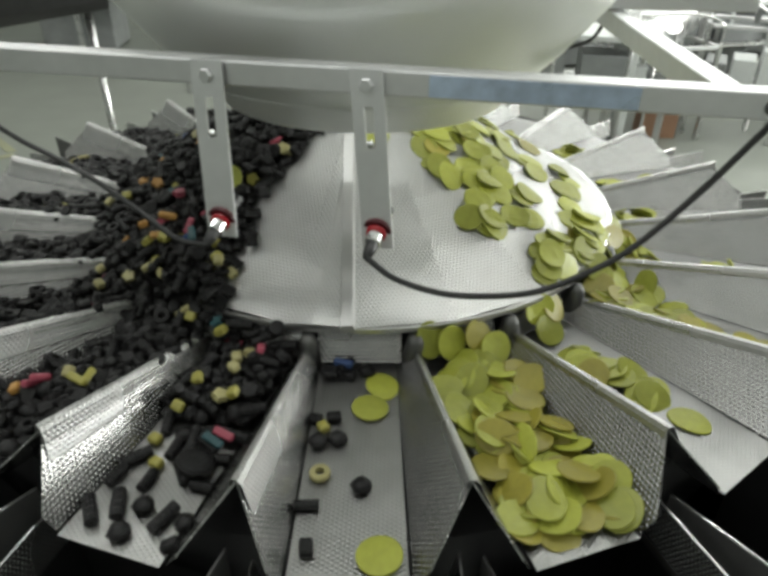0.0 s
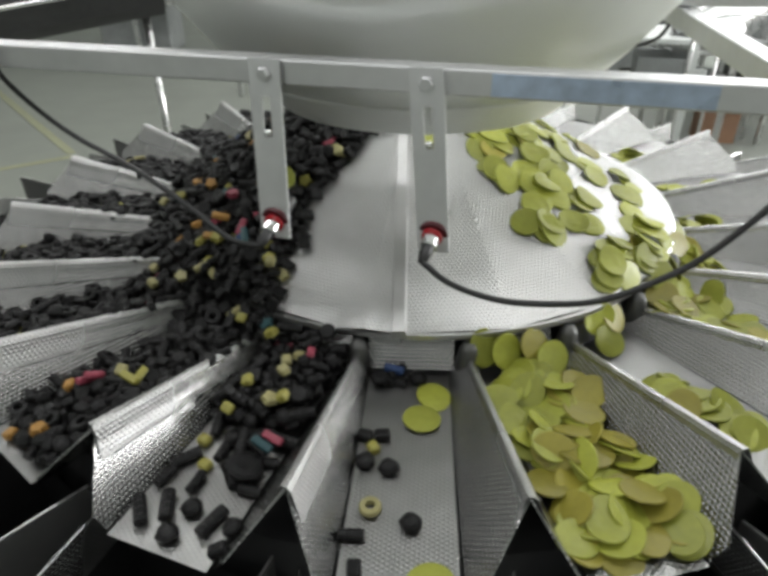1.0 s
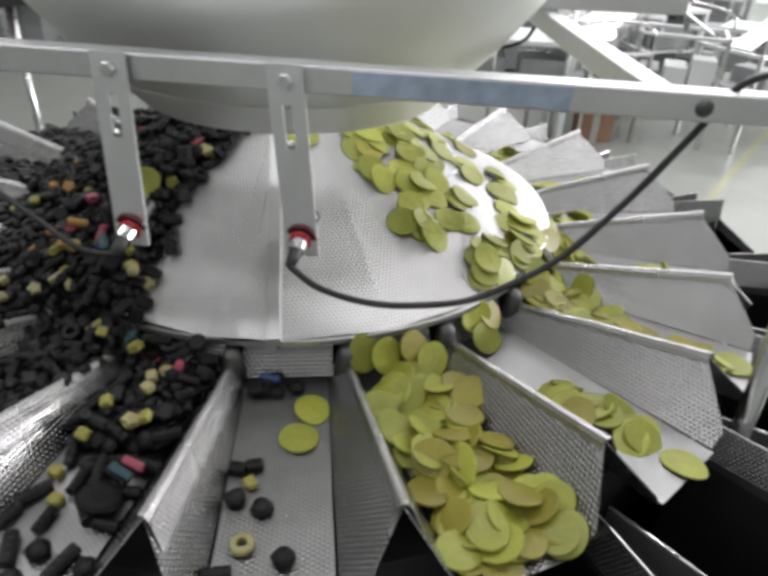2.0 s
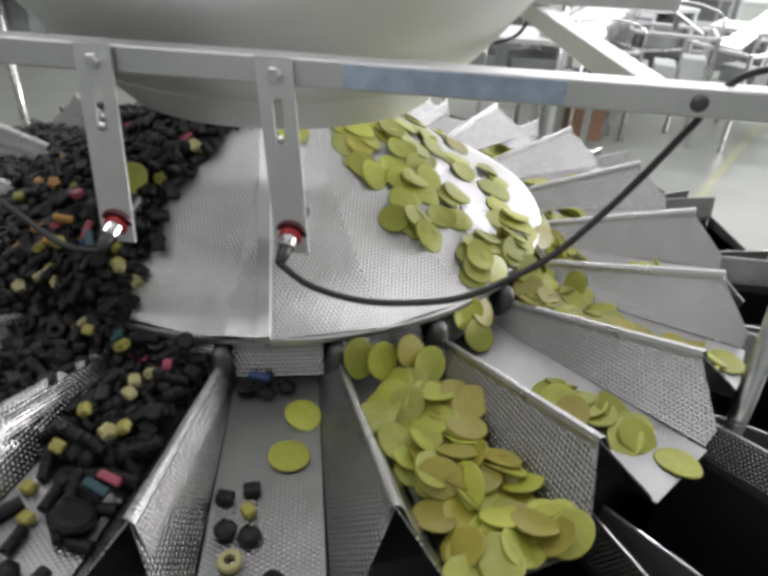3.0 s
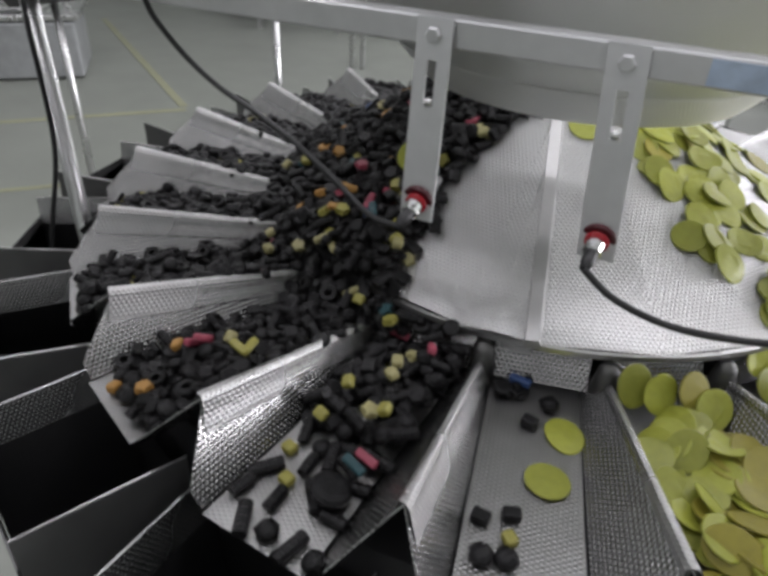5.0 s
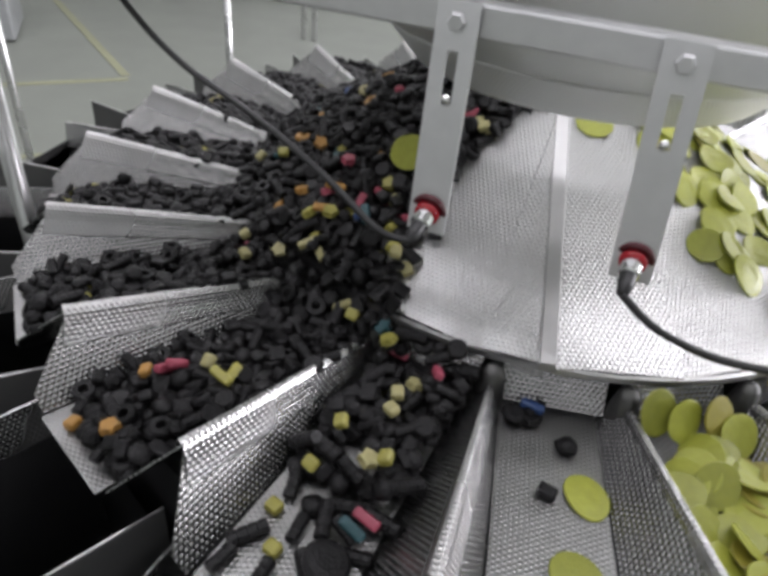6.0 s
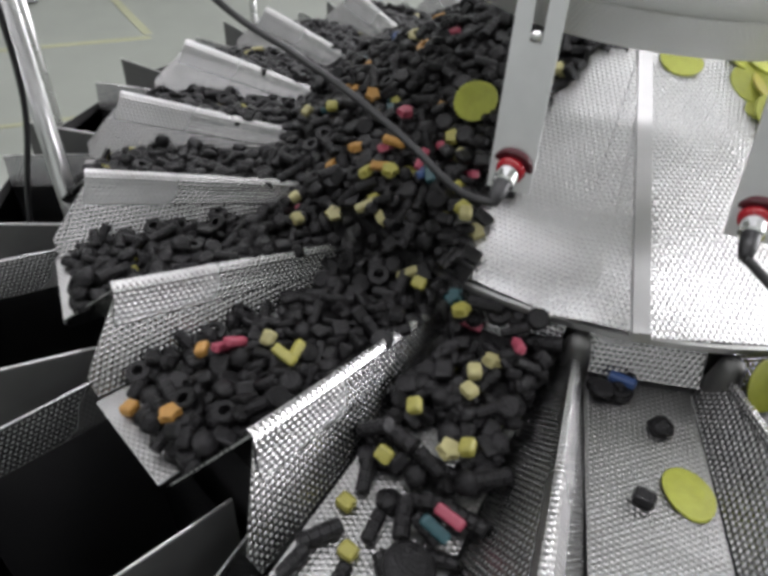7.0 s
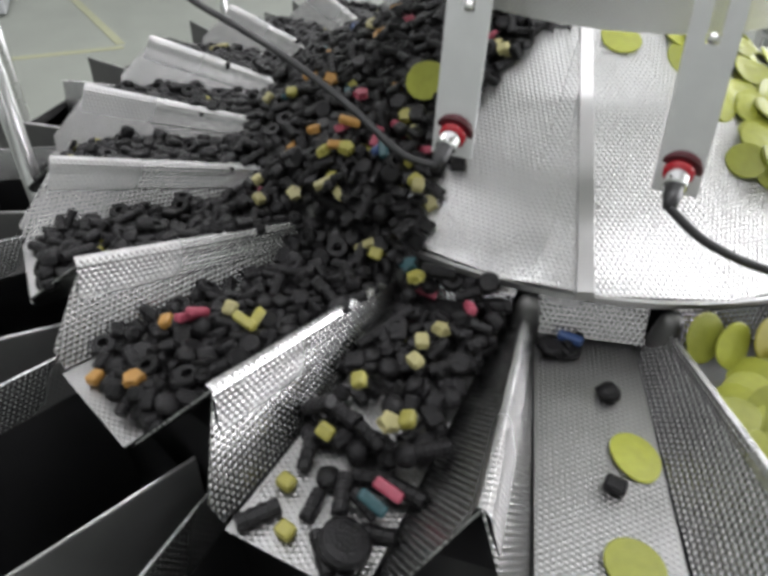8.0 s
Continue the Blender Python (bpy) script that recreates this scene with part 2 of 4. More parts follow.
# ---------- the hall ----------
def hall():
    bm = bmesh.new()
    boxes(bm, 0, 2, -0.05, 26, 26, 0.1)
    tagged(finish("floor", bm, FLOOR), "grey-green epoxy factory floor with a soft sheen", "floor", kind="structure")
    for nm, cx, cy, sx, sy in (("wall_north", 0, 15.1, 26.4, 0.2), ("wall_south", 0, -11.1, 26.4, 0.2),
                               ("wall_west", -13.1, 2, 0.2, 26)):
        bm = bmesh.new()
        boxes(bm, cx, cy, CEILING / 2, sx, sy, CEILING)
        tagged(finish(nm, bm, WALL), "pale green-white painted factory wall", "wall", kind="structure")
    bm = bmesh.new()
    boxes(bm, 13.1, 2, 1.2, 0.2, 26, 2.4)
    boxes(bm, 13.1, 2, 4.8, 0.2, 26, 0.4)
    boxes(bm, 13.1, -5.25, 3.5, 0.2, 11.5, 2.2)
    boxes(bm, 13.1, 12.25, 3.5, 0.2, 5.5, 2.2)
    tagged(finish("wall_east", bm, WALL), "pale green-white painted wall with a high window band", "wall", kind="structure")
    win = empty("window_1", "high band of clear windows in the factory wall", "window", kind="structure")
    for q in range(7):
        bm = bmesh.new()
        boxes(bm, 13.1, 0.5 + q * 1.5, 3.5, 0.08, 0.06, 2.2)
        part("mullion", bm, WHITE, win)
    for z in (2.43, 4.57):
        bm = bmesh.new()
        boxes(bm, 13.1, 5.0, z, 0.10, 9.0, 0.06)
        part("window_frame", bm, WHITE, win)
    bm = bmesh.new()
    boxes(bm, 0, 2, CEILING + 0.1, 26, 26, 0.2)
    tagged(finish("ceiling", bm, CEIL), "plain grey factory ceiling", "ceiling", kind="structure")


hall()

# ---------- weigher geometry ----------
HEADS, STEP, TH0 = 20, 18.0, -93.32
RIM_R, RIM_Z = 0.4095, 1.4635
CONE_K = 0.518
IN_R, IN_Z, OUT_R = 0.388, 1.406, 0.707
OUT_Z = 1.405
RIDGE_R, RIDGE_Z = 0.652, 1.4745
RIDGE_IN_R, RIDGE_IN_Z = 0.418, 1.432
WIDE = {-1: (0.050, 0.064), 1: (0.044, 0.052)}
SH = math.tan(radians(9.0))


def pan_axis(j):
    return TH0 + STEP * (j + 0.5)


def feeder_pan():
    """One pan with its length along +x, under the origin's axis."""
    e = empty("feeder_pan", "dimpled stainless steel feeder pan of the weigher", "feeder pan", "radial feeder pans")
    t = 0.0015
    g = 0.0012
    bm = bmesh.new()
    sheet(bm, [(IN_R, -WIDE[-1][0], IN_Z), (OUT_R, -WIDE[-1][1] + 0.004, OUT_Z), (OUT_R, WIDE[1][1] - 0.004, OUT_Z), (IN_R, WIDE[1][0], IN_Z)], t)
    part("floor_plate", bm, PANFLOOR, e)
    for s in (-1, 1):
        bm = bmesh.new()
        yi, yo = RIDGE_IN_R * SH - g, RIDGE_R * SH - g
        base, ridge = Vector((OUT_R - 0.004, s * WIDE[s][1], OUT_Z)), Vector((RIDGE_R, s * yo, RIDGE_Z))
        corner = base.lerp(ridge, 0.25) + Vector((0.014, 0, 0))
        q = [(IN_R, s * WIDE[s][0], IN_Z), base, corner, ridge, (RIDGE_IN_R - 0.01, s * yi, RIDGE_IN_Z)]
        sheet(bm, q, t, flip=(s < 0))
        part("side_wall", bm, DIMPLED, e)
    # rolled lip that caps the ridge and laps down both walls
    bm = bmesh.new()
    cut = []
    for x0, yc, zc, f in ((RIDGE_IN_R - 0.006, RIDGE_IN_R * SH, RIDGE_IN_Z, 0.8), (RIDGE_R + 0.003, RIDGE_R * SH, RIDGE_Z, 1.15)):
        prof = [(-0.0050, -0.0035), (-0.0044, 0.0014), (-0.0021, 0.0056), (0.0026, 0.0054), (0.0060, 0.0010), (0.0100, -0.009), (0.0165, -0.0215)]
        cut.append([Vector((x0 - (0.006 * v / 0.0215 if v < 0 else 0), yc + u * f, zc + v * f)) for u, v in prof])
    uvl = bm.loops.layers.uv.new("metres")
    layers = []
    for drop in (0.0, -0.0012):
        layers.append([[bm.verts.new(p + Vector((0, 0, drop))) for p in row] for row in cut])
    wide = [0.0]
    for p, q in zip(cut[1], cut[1][1:]):
        wide.append(wide[-1] + (q - p).length)
    run = (cut[1][0] - cut[0][0]).length
    for k, (a, b) in enumerate(layers):
        for q in range(len(a) - 1):
            f = bm.faces.new((a[q], b[q], b[q + 1], a[q + 1]) if k == 0 else (a[q], a[q + 1], b[q + 1], b[q]))
            for lp in f.loops:
                i = q + 1 if lp.vert in (a[q + 1], b[q + 1]) else q
                lp[uvl].uv = (run if lp.vert in (b[q], b[q + 1]) else 0.0, wide[i])
    for c in (0, 1):
        up, lo = layers[0][c], layers[1][c]
        for q in range(len(up) - 1):
            bm.faces.new((up[q], up[q + 1], lo[q + 1], lo[q]) if c == 0 else (up[q + 1], up[q], lo[q], lo[q + 1]))
    for q in (0, -1):
        bm.faces.new((layers[0][0][q], layers[1][0][q], layers[1][1][q], layers[0][1][q]))
    bmesh.ops.recalc_face_normals(bm, faces=bm.faces[:])
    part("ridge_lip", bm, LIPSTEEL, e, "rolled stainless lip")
    bm = bmesh.new()
    sheet(bm, [(0.4115, -0.053, IN_Z + 0.007), (0.4115, 0.050, IN_Z + 0.007), (0.3860, 0.050, RIM_Z - 0.010), (0.3860, -0.053, RIM_Z - 0.010)], t)
    part("back_plate", bm, DIMPLED, e)
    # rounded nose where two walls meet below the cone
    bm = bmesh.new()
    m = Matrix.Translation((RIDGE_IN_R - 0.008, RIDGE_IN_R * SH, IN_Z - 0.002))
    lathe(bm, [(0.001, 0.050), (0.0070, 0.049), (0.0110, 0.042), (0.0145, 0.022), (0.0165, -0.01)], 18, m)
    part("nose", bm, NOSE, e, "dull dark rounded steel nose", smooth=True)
    return e


def pan_ring():
    first = feeder_pan()
    first.matrix_basis = pose(0, 0, 0, 0, 0, pan_axis(0))
    for j in range(1, HEADS):
        copy_thing(first, pose(0, 0, 0, 0, 0, pan_axis(j)))


pan_ring()


def weigh_hopper():
    """An open hopper below a pan's mouth: two upright sides with bright edges, dimpled inside."""
    e = empty("weigh_hopper", "dark open stainless hopper below the feeder pan", "hopper", "hoppers under the pans")
    r0, r1, w = 0.672, 0.825, 0.093
    tops = {-1: (1.394, 1.394), 1: (1.404, 1.410)}
    for s in (-1, 1):
        za, zb = tops[s]
        bm = bmesh.new()
        sheet(bm, [(r0, s * w, za), (r1, s * w, zb), (r1, s * (w - 0.008), zb - 0.042), (r0, s * (w - 0.008), za - 0.042)], 0.0015, flip=(s > 0))
        part("inner_wall", bm, HOPSTEEL, e, "dimpled steel lining")
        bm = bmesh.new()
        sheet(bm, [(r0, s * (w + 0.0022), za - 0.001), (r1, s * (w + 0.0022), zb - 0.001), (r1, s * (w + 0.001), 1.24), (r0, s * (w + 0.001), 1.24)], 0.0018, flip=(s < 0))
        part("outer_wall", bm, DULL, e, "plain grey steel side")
        bm = bmesh.new()
        tube(bm, [(r0, s * (w + 0.001), za + 0.0008), (r1, s * (w + 0.001), zb + 0.0008)], 0.0010, 6)
        part("edge_trim", bm, STEEL, e, "bright steel edge")
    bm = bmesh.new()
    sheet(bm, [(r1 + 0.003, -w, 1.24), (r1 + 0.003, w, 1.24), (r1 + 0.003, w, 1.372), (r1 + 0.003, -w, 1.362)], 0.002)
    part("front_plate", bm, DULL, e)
    # bucket coloured black to stand for the shade deep in the hopper
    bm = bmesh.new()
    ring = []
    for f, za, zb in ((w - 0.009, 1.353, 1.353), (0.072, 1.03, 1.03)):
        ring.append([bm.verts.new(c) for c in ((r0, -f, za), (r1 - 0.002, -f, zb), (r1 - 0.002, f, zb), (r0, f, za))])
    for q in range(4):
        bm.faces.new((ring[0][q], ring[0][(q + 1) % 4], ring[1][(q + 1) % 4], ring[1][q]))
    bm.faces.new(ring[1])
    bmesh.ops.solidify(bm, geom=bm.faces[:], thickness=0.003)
    part("bucket", bm, BLACKMETAL_AND_SHADE, e, "steel bucket painted black for the shade inside the hopper")
    return e


def hopper_ring():
    first = weigh_hopper()
    first.matrix_basis = pose(0, 0, 0, 0, 0, pan_axis(0))
    for j in range(1, HEADS):
        copy_thing(first, pose(0, 0, 0, 0, 0, pan_axis(j)))


hopper_ring()


def weigher_body():
    e = empty("weigher_body", "dark central drum of the weigher on four legs", "machine body")
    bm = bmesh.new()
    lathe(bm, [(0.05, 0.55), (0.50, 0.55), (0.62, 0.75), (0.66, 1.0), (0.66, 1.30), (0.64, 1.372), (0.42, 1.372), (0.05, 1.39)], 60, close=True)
    part("drum", bm, BLACKMETAL_AND_SHADE, e)
    for a in (45, 135, 225, 315):
        bm = bmesh.new()
        c, s = math.cos(radians(a)), math.sin(radians(a))
        boxes(bm, 0.45 * c, 0.45 * s, 0.30, 0.09, 0.09, 0.60, 0.006)
        part("leg", bm, STEEL, e)


weigher_body()


def dispersion_cone():
    e = empty("dispersion_cone", "faceted dimpled stainless steel top cone of the weigher", "dispersion cone")
    seam = -85.4
    creases = [seam + 18 * q for q in range(18)] + [242.5, 263.2, 267.6, seam + 360]
    n = len(creases) - 1
    lift = {n - 1: 0.0035}
    for i in range(n):
        a0, a1 = radians(creases[i]), radians(creases[i + 1])
        bm = bmesh.new()
        r0 = 0.03
        z0 = RIM_Z + (RIM_R - r0) * CONE_K
        u0, u1 = lift.get(i, 0.0), lift.get(i + 1, 0.0)
        lo = [(RIM_R * math.cos(a), RIM_R * math.sin(a), RIM_Z + u) for a, u in ((a0, u0), (a1, u1))]
        hi = [(r0 * math.cos(a), r0 * math.sin(a), z0 + u) for a, u in ((a1, u1), (a0, u0))]
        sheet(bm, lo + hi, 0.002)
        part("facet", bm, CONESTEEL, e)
    bm = bmesh.new()
    lathe(bm, [(RIM_R - 0.003, RIM_Z - 0.001), (RIM_R + 0.002, RIM_Z - 0.001), (RIM_R + 0.002, RIM_Z - 0.007), (RIM_R - 0.003, RIM_Z - 0.007)], 80, close=True)
    part("rim", bm, STEEL, e, "bright folded rim", smooth=False)
    # raised divider between the two products
    for nm, ang, w, h in (("divider", seam, 0.0185, 0.007), ("divider", seam + 180, 0.021, 0.007)):
        bm = bmesh.new()
        a = radians(ang)
        d = Vector((math.cos(a), math.sin(a), 0))
        pi_ = d * 0.06
        po = d * (RIM_R + 0.002)
        if ang < 0:
            # the front one stands a little off the axis
            pi_, po = Vector((-0.011, -0.10, 0)), Vector((0.0258, -0.4112, 0))
        d = (po - pi_).normalized()
        sd = Vector((-d.y, d.x, 0))
        for pnt in (pi_, po):
            pnt.z = RIM_Z + (RIM_R - pnt.length) * CONE_K
        up = Vector((0, 0, h))
        vs = []
        for pnt in (pi_, po):
            vs.append([bm.verts.new(pnt - sd * w * 0.55 - Vector((0, 0, 0.004))), bm.verts.new(pnt - sd * w * 0.48 + up * 0.8), bm.verts.new(pnt + sd * w * 0.30 + up), bm.verts.new(pnt + sd * w * 0.5 - Vector((0, 0, 0.004)))])
        for k in range(4):
            bm.faces.new((vs[0][k], vs[1][k], vs[1][(k + 1) % 4], vs[0][(k + 1) % 4]))
        bm.faces.new(vs[0])
        bm.faces.new(vs[1][::-1])
        bmesh.ops.recalc_face_normals(bm, faces=bm.faces[:])
        part(nm, bm, DIVIDER, e, "smooth raised steel divider")


dispersion_cone()


def feed_funnel():
    e = empty("feed_funnel", "large polished stainless feed funnel hanging over the cone", "feed funnel")
    bm = bmesh.new()
    prof = [(0.262, 1.683), (0.300, 1.722), (0.345, 1.778), (0.368, 1.808), (0.377, 1.83), (0.377, 2.35)]
    lathe(bm, prof + [(r - 0.003, z + 0.001) for r, z in prof[::-1]], 72, close=True)
    part("shell", bm, POLISHED, e, smooth=True)
    bm = bmesh.new()
    lathe(bm, [(0.222, 1.640), (0.264, 1.684), (0.261, 1.686), (0.219, 1.642)], 90, close=True)
    part("skirt", bm, FUNNELSTEEL, e, "dimpled steel skirt round the outlet", smooth=False)
    for a in (60, 180, 300):
        c, s = math.cos(radians(a)), math.sin(radians(a))
        bm = bmesh.new()
        boxes(bm, 0.355 * c, 0.355 * s, 3.6, 0.04, 0.04, 2.8, 0.003)
        part("hanger", bm, STEEL, e)


feed_funnel()

# ---------- sensor frame ----------
BAR_P, BAR_D = Vector((-0.03, -0.385, 0)), Vector((0.995, -0.0995, 0))
BAR_A = math.degrees(math.atan2(-0.0995, 0.995))


def bar_at(x, dz=0.0):
    k = (x - BAR_P.x) / BAR_D.x
    return Vector((x, BAR_P.y + BAR_D.y * k, dz))


def sensor_frame():
    e = empty("sensor_rack", "square stainless tube frame carrying the level sensors", "rack")
    a, b = bar_at(-0.64), bar_at(0.60)
    c = (a + b) / 2
    L = (b - a).length
    bm = bmesh.new()
    boxes(bm, 0, 0, 0, L, 0.025, 0.025, 0.002, Matrix.Translation((c.x, c.y, 1.7545)) @ pose(0, 0, 0, 0, 0, BAR_A))
    part("front_bar", bm, STRAP, e)
    bm = bmesh.new()
    f0, f1 = bar_at(0.11), bar_at(0.30)
    fc = (f0 + f1) / 2
    boxes(bm, 0, -0.0135, 0, (f1 - f0).length, 0.0012, 0.020, 0, Matrix.Translation((fc.x, fc.y, 1.7545)) @ pose(0, 0, 0, 0, 0, BAR_A))
    part("film_patch", bm, FILM, e, "strip of blue protective film")
    bm = bmesh.new()
    p0, p1 = bar_at(0.378), Vector((0.345, 0.35, 0))
    d = p1 - p0
    boxes(bm, 0, d.length / 2 + 0.013, 0, 0.025, d.length, 0.025, 0.002, Matrix.Translation((p0.x, p0.y, 1.7545)) @ pose(0, 0, 0, 0, 0, math.degrees(math.atan2(d.y, d.x)) - 90))
    part("side_bar", bm, STRAP, e)
    bm = bmesh.new()
    boxes(bm, 0.44, -0.02, 1.7675 + 0.0125, 0.22, 0.025, 0.022, 0.002)
    part("cross_bar", bm, STRAP, e)
    for x, lean in ((-0.625, 0.0), (0.575, -0.035)):
        q = bar_at(x)
        bm = bmesh.new()
        tube(bm, [(q.x, q.y - 0.0, 0.0), (q.x + lean * 0.0, q.y, 1.2), (q.x + lean, q.y, 1.80)], 0.011, 14)
        part("post", bm, STEEL, e, "round steel post", smooth=True)
        bm = bmesh.new()
        boxes(bm, q.x + lean, q.y, 1.755, 0.05, 0.05, 0.05, 0.005)
        part("clamp", bm, DARKGREY, e, "dark clamp block")
    q = bar_at(0.44)
    bm = bmesh.new()
    lathe(bm, [(0.0005, 0.002), (0.006, 0.002), (0.0075, 0.0), (0.0075, -0.002)], 16, Matrix.Translation((q.x - 0.03, q.y - 0.011, 1.7545)) @ pose(0, 0, 0, 90, 0, 0))
    part("screw_head", bm, DULL, e, smooth=True)
    return e


sensor_frame()


def level_sensor(x, lower, tip_x, leftward, out):
    p0 = bar_at(x)
    e = empty("level_sensor", "round level sensor with red light ring on a slotted steel strap", "level sensor", "level sensors over the cone")
    top, bot = 1.768, lower
    w = 0.0165
    n = Vector((-BAR_D.y, BAR_D.x, 0)) * -1.0
    base = p0 + n * 0.0155
    lean = tip_x - x
    bm = bmesh.new()
    slot0, slot1 = top - 0.075, top - 0.035

    def at(u, z):
        k = (top - z) / (top - bot)
        return base + BAR_D * (u + lean * k) + n * (out * k) + Vector((0, 0, z))
    # strap: one plate with a real slot through it
    sw, th = 0.0045, 0.003
    us, zs = (-w, -sw, sw, w), (bot - 0.018, slot0, slot1, top)
    vt = {}
    for a, u in enumerate(us):
        for b, z in enumerate(zs):
            for c in (0, 1):
                vt[a, b, c] = bm.verts.new(at(u, z) - n * (th * c) + n * th)
    solid = [(a, b) for a in range(3) for b in range(3) if (a, b) != (1, 1)]
    for a, b in solid:
        for c in (0, 1):
            q = [vt[a, b, c], vt[a + 1, b, c], vt[a + 1, b + 1, c], vt[a, b + 1, c]]
            bm.faces.new(q if c == 0 else q[::-1])
        for da, db, e0, e1 in ((0, -1, (a, b), (a + 1, b)), (1, 0, (a + 1, b), (a + 1, b + 1)), (0, 1, (a + 1, b + 1), (a, b + 1)), (-1, 0, (a, b + 1), (a, b))):
            if (a + da, b + db) not in solid:
                bm.faces.new((vt[(*e0, 1)], vt[(*e1, 1)], vt[(*e1, 0)], vt[(*e0, 0)]))
    part("strap", bm, STRAP, e, "brushed steel strap")
    bm = bmesh.new()
    q = at(0, top - 0.014) + n * 0.003
    rot = Matrix.Translation(q) @ pose(0, 0, 0, 90, 0, BAR_A)
    lathe(bm, [(0.0003, 0.006), (0.006, 0.006), (0.0072, 0.004), (0.0072, 0.0005)], 6, rot)
    part("bolt", bm, STRAP, e)
    bm = bmesh.new()
    q2 = at(0, slot0 + 0.004) + n * 0.003
    lathe(bm, [(0.0003, 0.003), (0.003, 0.003), (0.0042, 0.0005)], 12, Matrix.Translation(q2) @ pose(0, 0, 0, 90, 0, BAR_A))
    part("slot_screw", bm, CHROME, e, smooth=True)
    c = at(0, bot)
    axis = pose(0, 0, 0, 108, 0, BAR_A + leftward)
    m = Matrix.Translation(c) @ axis
    bm = bmesh.new()
    lathe(bm, [(0.0005, -0.034), (0.009, -0.034), (0.009, -0.004), (0.0005, -0.003)], 24, m)
    body = part("barrel", bm, RUBBER, e, "black threaded barrel", smooth=False)
    bm = bmesh.new()
    lathe(bm, [(0.0005, -0.0035), (0.0152, -0.0035), (0.0162, -0.002), (0.0162, 0.001), (0.0150, 0.0022), (0.0005, 0.0022)], 24, m)
    part("locknut", bm, DARKRED, body, "dark red plastic locknut")
    bm = bmesh.new()
    lathe(bm, [(0.0102, 0.0015), (0.0112, 0.003), (0.0106, 0.007), (0.0005, 0.0075)], 24, m)
    part("light_ring", bm, RED, body, "glowing red ring", smooth=True)
    bm = bmesh.new()
    lathe(bm, [(0.0085, 0.007), (0.0085, 0.019), (0.0070, 0.020), (0.0005, 0.020)], 24, m)
    part("connector_nut", bm, CHROME, body, "chrome connector nut", smooth=False)
    bm = bmesh.new()
    lathe(bm, [(0.0066, 0.020), (0.0066, 0.028), (0.0045, 0.040), (0.0005, 0.041)], 18, m)
    part("cable_boot", bm, RUBBER, body, smooth=True)
    return m @ Vector((0, 0, 0.040))


end_r = level_sensor(0.050, 1.604, 0.064, -5, 0.012)
end_l = level_sensor(-0.110, 1.604, -0.106, -6, 0.021)


def cable(ctrl, radius, label):
    bm = bmesh.new()
    tube(bm, curve_points(ctrl, 14), radius, 10)
    return tagged(finish("sensor_cable", bm, RUBBER, smooth=True), label, "cable", "sensor cables")


cable([end_r, (0.084, -0.468, 1.574), (0.131, -0.464, 1.557), (0.181, -0.463, 1.556), (0.230, -0.460, 1.563), (0.276, -0.453, 1.583), (0.320, -0.444, 1.611), (0.373, -0.433, 1.669), (0.416, -0.425, 1.727), (0.445, -0.43, 1.775), (0.50, -0.435, 1.785), (0.56, -0.44, 1.775)], 0.0034,
      "black rubber sensor cable sagging in a wide loop")
cable([end_l, (-0.143, -0.462, 1.604), (-0.187, -0.447, 1.628), (-0.241, -0.418, 1.644), (-0.301, -0.385, 1.655), (-0.355, -0.36, 1.665), (-0.398, -0.352, 1.69), (-0.425, -0.362, 1.73), (-0.44, -0.37, 1.772), (-0.50, -0.36, 1.780), (-0.61, -0.34, 1.775)], 0.0030,
      "thin black sensor cable running up to the frame")
cable([(0.15, -0.02, 1.735), (0.20, 0.03, 1.70), (0.27, 0.06, 1.69), (0.34, 0.04, 1.71), (0.36, 0.02, 1.745)], 0.0028, "short black cable slung behind the front bar")
cable([(-0.61, -0.345, 1.77), (-0.60, -0.36, 1.70), (-0.615, -0.352, 1.55), (-0.65, -0.36, 1.42), (-0.67, -0.37, 1.30)], 0.0032, "black cable hanging down beside the steel post")


# ---------- the hall's other equipment ----------
def floor_line(name, a, b, w=0.07):
    a, b = Vector(a), Vector(b)
    d = b - a
    bm = bmesh.new()
    boxes(bm, d.length / 2, 0, 0.002, d.length, w, 0.004)
    ob = finish(name, bm, TAPE, matrix=pose(a.x, a.y, 0.0005, 0, 0, math.degrees(math.atan2(d.y, d.x))))
    tagged(ob, "worn yellow marking line on the floor", "floor marking", kind="structure")


floor_line("trim", (2.3, 3.05), (5.2, 6.95))
floor_line("trim", (-6.2, 6.2), (-3.36, 3.72))
floor_line("trim", (-3.30, 3.66), (-6.5, 1.05))
floor_line("trim", (-3.9, 1.45), (-2.0, 2.95), 0.05)


